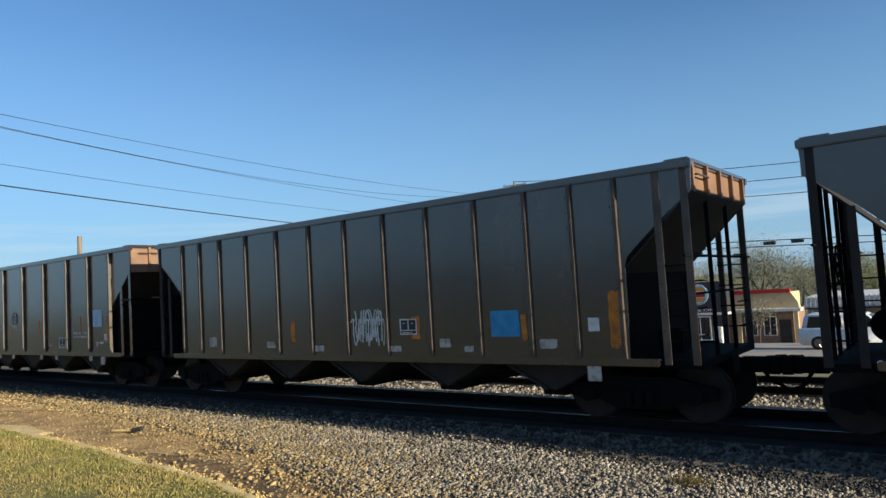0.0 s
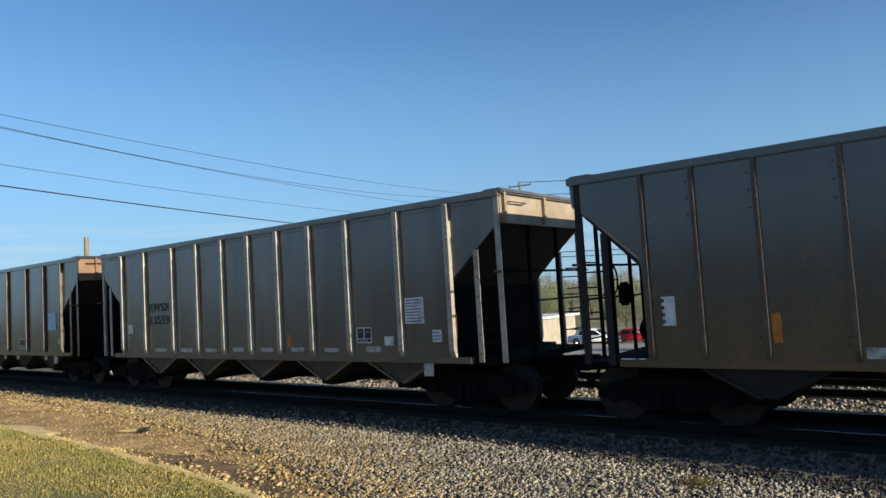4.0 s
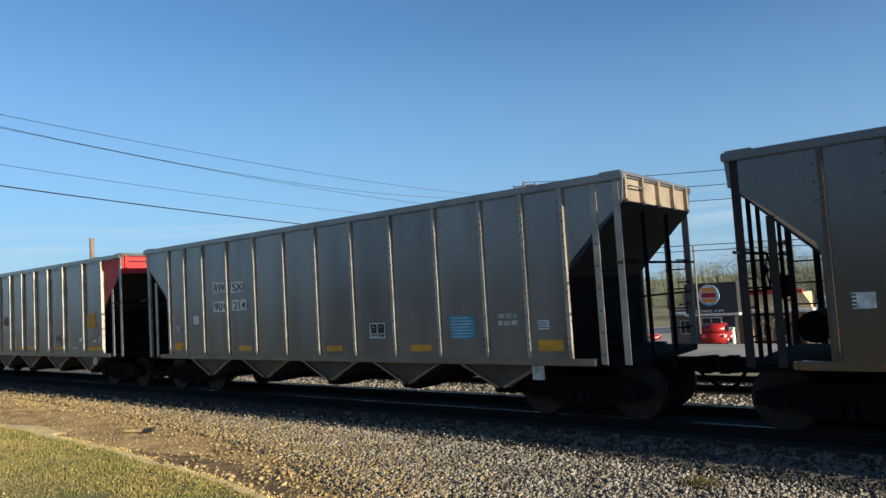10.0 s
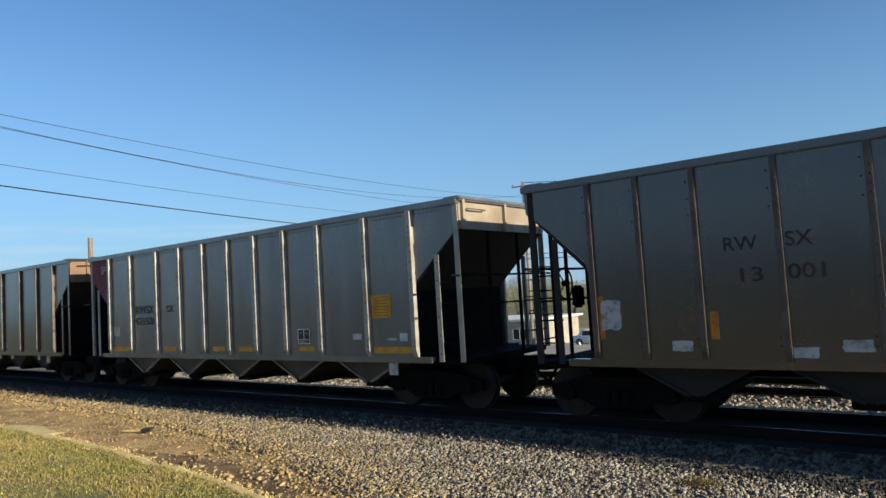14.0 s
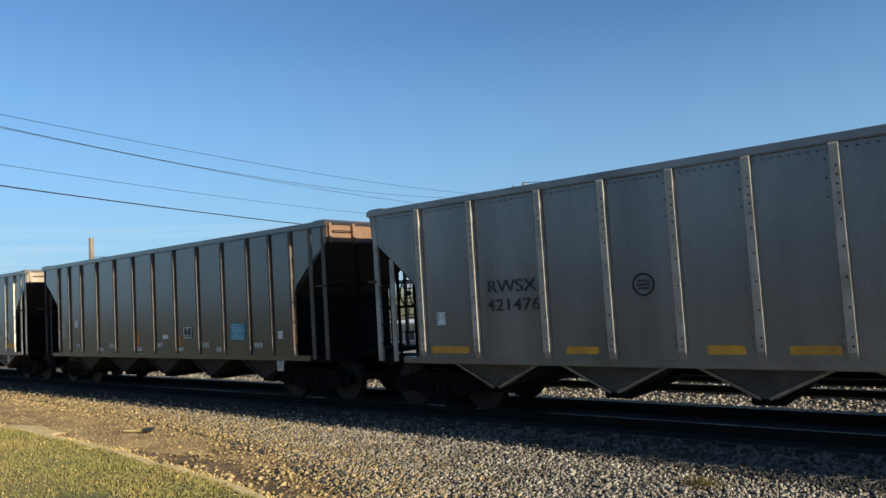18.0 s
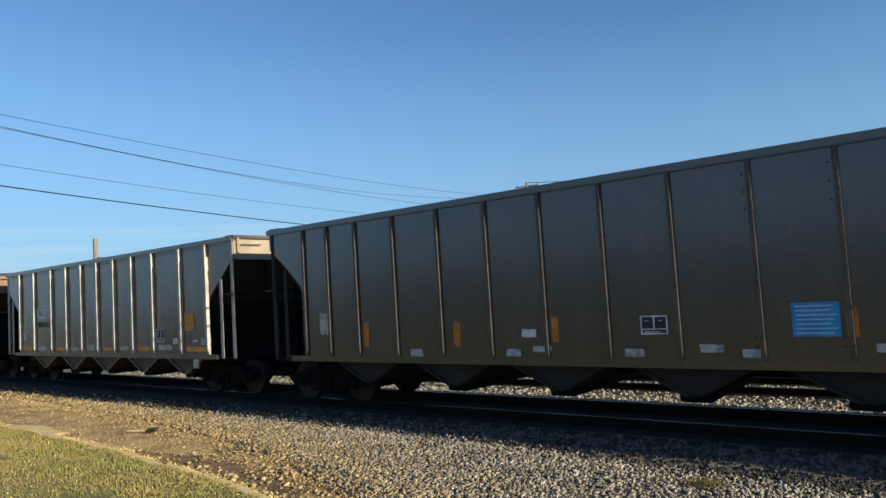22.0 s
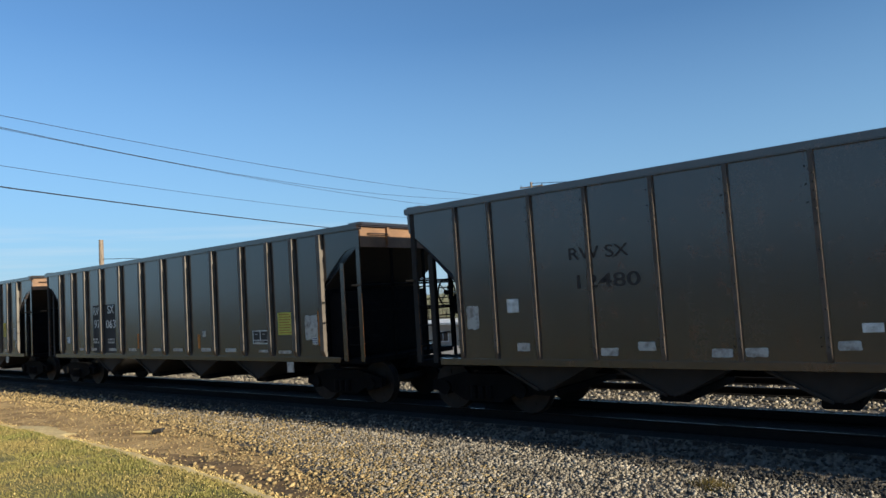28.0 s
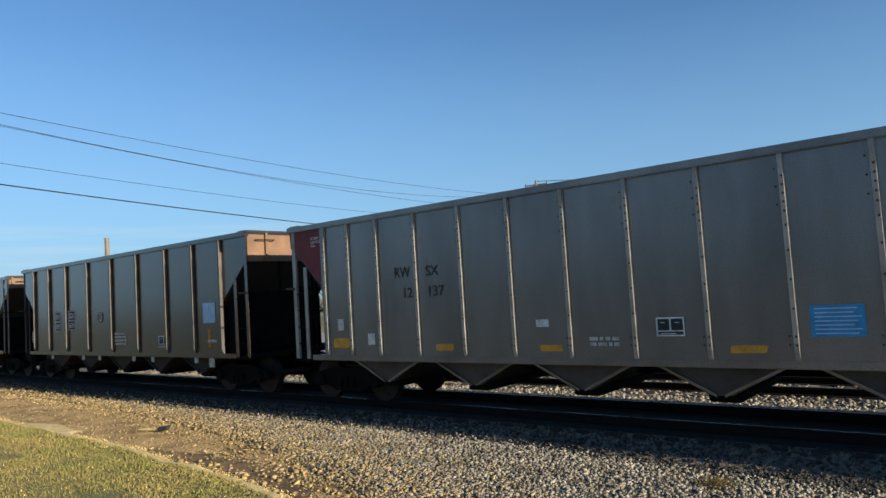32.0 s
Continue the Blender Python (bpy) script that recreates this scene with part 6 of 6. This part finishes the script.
def vehicle(name, paint, length, height, hood, label, at, suv=False):
    """A road car: shaped body, glass, lamps, and four wheels with rims; its nose towards +x."""
    ob = thing(name, label, "car", at=at)
    l, w, h = length / 2, 0.9, height
    belt = h * 0.60
    low = [(-l, 0.35), (-l + 0.1, 0.22), (l - 0.12, 0.22), (l, 0.36), (l - 0.02, belt * 0.78), (l - hood, belt), (-l + (0.1 if suv else 0.7), belt * 1.02), (-l + 0.02, belt * 0.95)]
    bm = prism(bmesh.new(), low, -w, w)
    bmesh.ops.bevel(bm, geom=bm.edges[:], offset=0.06, segments=2, affect="EDGES")
    part("body", bm, paint, ob, smooth=True)
    cab = [(-l + (0.12 if suv else 0.55), belt - 0.02), (l - hood + 0.05, belt - 0.02), (l - hood - 0.65, h - 0.08), (l - hood - 0.9, h), (-l + (0.5 if suv else 1.3), h), (-l + (0.3 if suv else 1.1), h - 0.06)]
    bm = prism(bmesh.new(), cab, -w + 0.1, w - 0.1)
    bmesh.ops.bevel(bm, geom=bm.edges[:], offset=0.05, segments=2, affect="EDGES")
    part("cabin", bm, paint, ob, smooth=True)
    x0, x1 = cab[0][0] + (0.25 if suv else 0.55), l - hood - 0.15
    mid = (x0 + x1) / 2
    for s in (-1, 1):
        for a, b in ((x0, mid - 0.05), (mid + 0.05, x1)):
            ta, tb = (a + (0.12 if a == x0 else 0)), (b - (0.5 if b == x1 else 0))
            bm = prism(bmesh.new(), [(a, belt + 0.03), (b, belt + 0.03), (tb, h - 0.13), (ta, h - 0.13)], s * (w - 0.1) - 0.012, s * (w - 0.1) + 0.012)
            part("side_window", bm, GLASS, ob, "dark glass")
        part("headlight", soft_box(l - 0.16, l + 0.005, s * 0.62 - 0.18, s * 0.62 + 0.18, belt * 0.62, belt * 0.76, 0.03), WHITE, ob)
        part("tail_light", soft_box(-l - 0.01, -l + 0.12, s * 0.68 - 0.14, s * 0.68 + 0.14, belt * 0.68, belt * 0.92, 0.03), SIGNRED, ob)
        for x in (-l + 0.85, l - 0.85):
            wheel = part("wheel", rod(bmesh.new(), (x, s * (w - 0.2), 0.33), (x, s * (w + 0.01), 0.33), 0.33, sides=24), TYRE, ob)
            rim = bmesh.new()
            rod(rim, (x, s * (w + 0.0), 0.33), (x, s * (w + 0.02), 0.33), 0.2, sides=16)
            for k in range(5):
                a = k * 1.2566
                rod(rim, (x, s * (w + 0.022), 0.33), (x + 0.2 * math.cos(a), s * (w + 0.022), 0.33 + 0.2 * math.sin(a)), 0.025, sides=5)
            part("rim", rim, STEEL, wheel)
    bm = prism(bmesh.new(), [(l - hood + 0.02, belt + 0.02), (l - hood + 0.05, belt + 0.02), (l - hood - 0.58, h - 0.1), (l - hood - 0.62, h - 0.1)], -w + 0.2, w - 0.2)
    part("windscreen", bm, GLASS, ob, "dark glass")
    return ob


CARWHITE = mat("white_car_paint", lin(224, 226, 228), lin(210, 212, 214), 0.25, 0.0, 1, 20, 0)
CARSILVER = mat("silver_car_paint", lin(176, 180, 184), lin(160, 164, 168), 0.28, 0.4, 1, 20, 0)
CARBLUE = mat("slate_blue_car_paint", lin(66, 76, 90), lin(58, 66, 78), 0.25, 0.3, 1, 20, 0)
CARRED = mat("red_car_paint", lin(158, 28, 26), lin(138, 25, 24), 0.28, 0.0, 1, 20, 0)
CARDARK = mat("dark_car_paint", lin(40, 40, 44), lin(34, 34, 38), 0.28, 0.2, 1, 20, 0)
ARRIVING = vehicle("arriving_car", CARRED, 4.4, 1.6, 1.1, "red car that pulls up beside the restaurant's sign", pose(-16.5, 54.6, gz(54.6), 0, 0, 100), True)
vehicle("parked_car", CARRED, 4.4, 1.5, 1.2, "dark red sedan parked across the road", pose(-30.0, 72.0, gz(72.0), 0, 0, 8))
vehicle("parked_car", CARSILVER, 4.7, 1.5, 1.2, "grey sedan parked before the white-roofed building", pose(-4.5, 67, gz(67), 0, 0, 15))
vehicle("parked_car", CARWHITE, 4.5, 1.45, 1.2, "white sedan parked across the road", pose(-28, 58, gz(58), 0, 0, 5))


# traffic on the road, passing the way the train runs: the car, and its place along the road at a time
TRAFFIC = []


def passing(car, y, x, t, speed):
    TRAFFIC.append((car, y, x, t, speed))


passing(vehicle("passing_car", CARWHITE, 4.6, 1.72, 1.0, "white sport utility car driving past on the road", pose(0, 38, 0), True), 38.0, -2.9, 0.1, 16.0)
passing(vehicle("passing_pickup", CARSILVER, 5.7, 1.9, 1.5, "pale silver pickup truck driving past on the road", pose(0, 37, 0), True), 37.0, -5.21, 4.3, 17.0)
passing(vehicle("passing_car", CARSILVER, 4.6, 1.45, 1.2, "silver sedan driving past on the road", pose(0, 45, 0)), 44.0, -11.2, 17.2, 15.0)
passing(vehicle("passing_car", CARBLUE, 4.8, 1.46, 1.25, "slate blue sedan driving past on the road", pose(0, 35.5, 0)), 35.5, -2.6, 30.2, 19.0)


# ---- trees ----
def tree(x, y, z, height, spread, leaves, leaf, label, size=0.22, seed=1, bare=False, name="tree"):
    """A tapered trunk with forking limbs, and a loose uneven crown of small leaves."""
    r = np.random.default_rng(seed)
    ob = thing(name, label, "tree", at=pose(x, y, z))
    bm = bmesh.new()
    tips = []

    def grow(p, d, length, rad, depth):
        q = p + d * length
        rod(bm, p, q, rad, rad * 0.66, 6 if depth < 2 else 4)
        if depth >= 3:
            tips.append(q)
            return
        for _ in range(3 if depth else 5):
            side = Vector((r.normal(), r.normal(), 0.35 + 0.4 * r.random()))
            nd = (d * 0.55 + side.normalized() * 0.75).normalized()
            grow(p + d * length * (0.55 + 0.45 * r.random()), nd, length * (0.55 + 0.2 * r.random()), rad * 0.55, depth + 1)
        tips.append(q)
    grow(Vector((0, 0, -0.3)), Vector((0.04, 0.02, 1)).normalized(), height * 0.42, height * 0.016, 0)
    part("trunk", bm, BARK, ob)
    verts, faces = [], []
    for _ in range(leaves):
        t = tips[r.integers(len(tips))]
        p = t + Vector((r.normal(), r.normal(), r.normal() * 0.8)) * spread * 0.17
        a, b = Vector((r.normal(), r.normal(), r.normal())).normalized(), Vector((r.normal(), r.normal(), r.normal())).normalized()
        s = size * (0.5 + r.random())
        o = len(verts)
        verts += [p - a * s, p + b * s * 0.6, p + a * s, p - b * s * 0.6]
        faces.append((o, o + 1, o + 2, o + 3))
    crown = soup("crown", verts, faces, leaf)
    crown.parent = ob
    return ob


def conifer(x, y, z, height, seed):
    r = np.random.default_rng(seed)
    ob = thing("conifer", "dark green columnar conifer", "tree", at=pose(x, y, z))
    part("trunk", rod(bmesh.new(), (0, 0, -0.3), (0, 0, height * 0.9), 0.22, 0.05), BARK, ob)
    verts, faces = [], []
    for _ in range(5000):
        k = r.random() ** 0.8
        rad = (1 - k) ** 0.6 * height * 0.19 * (0.75 + 0.3 * r.random())
        a = r.random() * 6.28
        p = Vector((rad * math.cos(a), rad * math.sin(a), k * height + 0.4))
        d, e = Vector((r.normal(), r.normal(), r.normal())).normalized(), Vector((math.cos(a), math.sin(a), -0.3))
        s = 0.2 + 0.2 * r.random()
        o = len(verts)
        verts += [p - d * s * 0.5, p + e * s, p + d * s * 0.5]
        faces.append((o, o + 1, o + 2))
    crown = soup("crown", verts, faces, CONIFER)
    crown.parent = ob


CONIFER = mat("conifer_needle", lin(46, 62, 46), lin(36, 50, 40), 0.85, 0, 1, 8, 0, island=0.35)
TREE_A = "young spring tree with thin pale green leaves"
TREE_B = "half-bare tree with a few olive leaves"
tree(-20.8, 92, gz(92), 13.0, 8, 20000, DUSKLEAF, TREE_B, 0.065, 3)
tree(-16.0, 100, gz(100), 10.0, 9, 16000, DUSKLEAF, TREE_B, 0.065, 4)
tree(-10.5, 104, gz(104), 9.6, 9, 16000, LEAF, TREE_A, 0.065, 5)
tree(-4.5, 98, gz(98), 9.0, 9, 15600, LEAF, TREE_A, 0.07, 6)
tree(-28.0, 86, gz(86), 6.6, 7, 15600, LEAF, TREE_A, 0.07, 7)
tree(-36.0, 84, gz(84), 7.0, 7, 15600, LEAF, TREE_A, 0.07, 8)
tree(-46.0, 80, gz(80), 7.0, 7, 15600, LEAF, TREE_A, 0.07, 9)
tree(-57.0, 78, gz(78), 7.4, 7, 15600, DUSKLEAF, TREE_B, 0.07, 10)
tree(2.0, 104, gz(104), 9.0, 9, 13200, LEAF, TREE_A, 0.07, 11)
tree(-13.75, 59.6, gz(59.6), 4.0, 3.4, 900, DUSKLEAF, "small bare ornamental tree before the restaurant", 0.06, 12)
tree(-8.5, 71.0, gz(71), 3.6, 2.4, 200, DUSKLEAF, "small bare ornamental tree before the building", 0.06, 13)
conifer(-4.6, 92, gz(92), 13.5, 20)
conifer(-2.2, 93, gz(93), 11.5, 21)


def woods():
    """The far wooded slope: many crowns of loose leaf clumps, and bare stems among them."""
    r = np.random.default_rng(5)
    quads = []
    stems_v, stems_f = [], []
    for i in range(330):
        y = 125 + 150 * r.random()
        x = -1.5 * y + (1.9 * y) * r.random()
        base = gz(y)
        h = 5.0 + 4.2 * r.random() + (1.2 if y < 150 else 0)
        w = 2.2 + 1.8 * r.random()
        n = 1000
        k, a = r.random(n), r.random(n) * 6.28
        rad = w * np.sqrt(r.random(n)) * (0.55 + 0.6 * np.sin(math.pi * (0.15 + 0.8 * k)))
        p = np.stack([x + rad * np.cos(a), y + rad * np.sin(a), base + h * (0.22 + 0.78 * k)], -1)
        d, e = r.normal(size=(n, 3)), r.normal(size=(n, 3))
        size = (0.07 + 0.10 * r.random(n))[:, None]
        d *= size / np.linalg.norm(d, axis=1, keepdims=True)
        e *= size * 0.7 / np.linalg.norm(e, axis=1, keepdims=True)
        quads.append(np.stack([p - d, p + e, p + d, p - e], 1).reshape(-1, 3))
        for _ in range(5):
            a = r.random() * 6.28
            q = Vector((x + 1.2 * math.cos(a), y, base + h * (0.8 + 0.35 * r.random())))
            o = len(stems_v)
            stems_v += [(x - 0.12, y, base), (x + 0.12, y, base), tuple(q)]
            stems_f.append((o, o + 1, o + 2))
    verts = np.concatenate(quads)
    faces = np.arange(len(verts)).reshape(-1, 4)
    tagged(soup("far_woods", verts.tolist(), faces.tolist(), DUSKLEAF), "hazy olive spring woods on the far slope", "woods", kind="stuff")
    tagged(soup("far_stems", stems_v, stems_f, BARK), "bare grey stems among the far woods", "woods", kind="stuff")


woods()


def woods_behind():
    """A line of trees across the field on the near side, mirrored in the painted sides."""
    r = np.random.default_rng(11)
    quads = []
    for i in range(110):
        x, y = -130 + 310 * (i + r.random()) / 110, -96 - 14 * r.random()
        base, h, w = gz(-60), 6.4 + 2.8 * r.random(), 2.6 + 1.4 * r.random()
        n = 330
        k, a = r.random(n), r.random(n) * 6.28
        rad = w * np.sqrt(r.random(n)) * (0.5 + 0.6 * np.sin(math.pi * (0.2 + 0.75 * k)))
        p = np.stack([x + rad * np.cos(a), y + rad * np.sin(a), base + h * (0.05 + 0.95 * k)], -1)
        d, e = r.normal(size=(n, 3)), r.normal(size=(n, 3))
        size = (0.25 + 0.3 * r.random(n))[:, None]
        d *= size / np.linalg.norm(d, axis=1, keepdims=True)
        e *= size * 0.8 / np.linalg.norm(e, axis=1, keepdims=True)
        quads.append(np.stack([p - d, p + e, p + d, p - e], 1).reshape(-1, 3))
    verts = np.concatenate(quads)
    faces = np.arange(len(verts)).reshape(-1, 4)
    tagged(soup("field_woods", verts.tolist(), faces.tolist(), CONIFER), "dark line of trees across the open field", "woods", kind="stuff")


woods_behind()


# ---- what moves ----
def motions():
    first = WHEELSETS[0]
    turns = [(k / FPS, pose(0, 0, 0.457, 0, DEG_PER_SECOND * k / FPS % 360, 0)) for k in range(int(32 * FPS) + 1)]
    walk(first, turns)
    for w in WHEELSETS[1:]:
        w.rotation_mode = "QUATERNION"
        w.animation_data_create()
        w.animation_data.action = first.animation_data.action
        w.animation_data.action_slot = first.animation_data.action_slot
    for car, rear in zip(CARS, REARS):
        walk(car, [(t, pose(rear + car["half"] + run(t), TRACK, 0)) for t in range(0, 33, 2)])
    walk(ARRIVING, [(t, pose(x, y, gz(y), 0, 0, turn)) for t, x, y, turn in (
        (0, 62, 41, 180), (4, 22, 41, 180), (5.5, 7, 41, 180), (6.7, -5, 41, 176), (7.3, -11, 42.5, 155), (7.8, -14.6, 46, 125), (8.2, -16, 51, 104), (8.45, -16.5, 54.6, 100), (32, -16.5, 54.6, 100))])
    for car, y, x, t0, speed in TRAFFIC:
        walk(car, [(t, pose(x + speed * (t - t0), y, gz(y))) for t in range(0, 33, 4)])


motions()
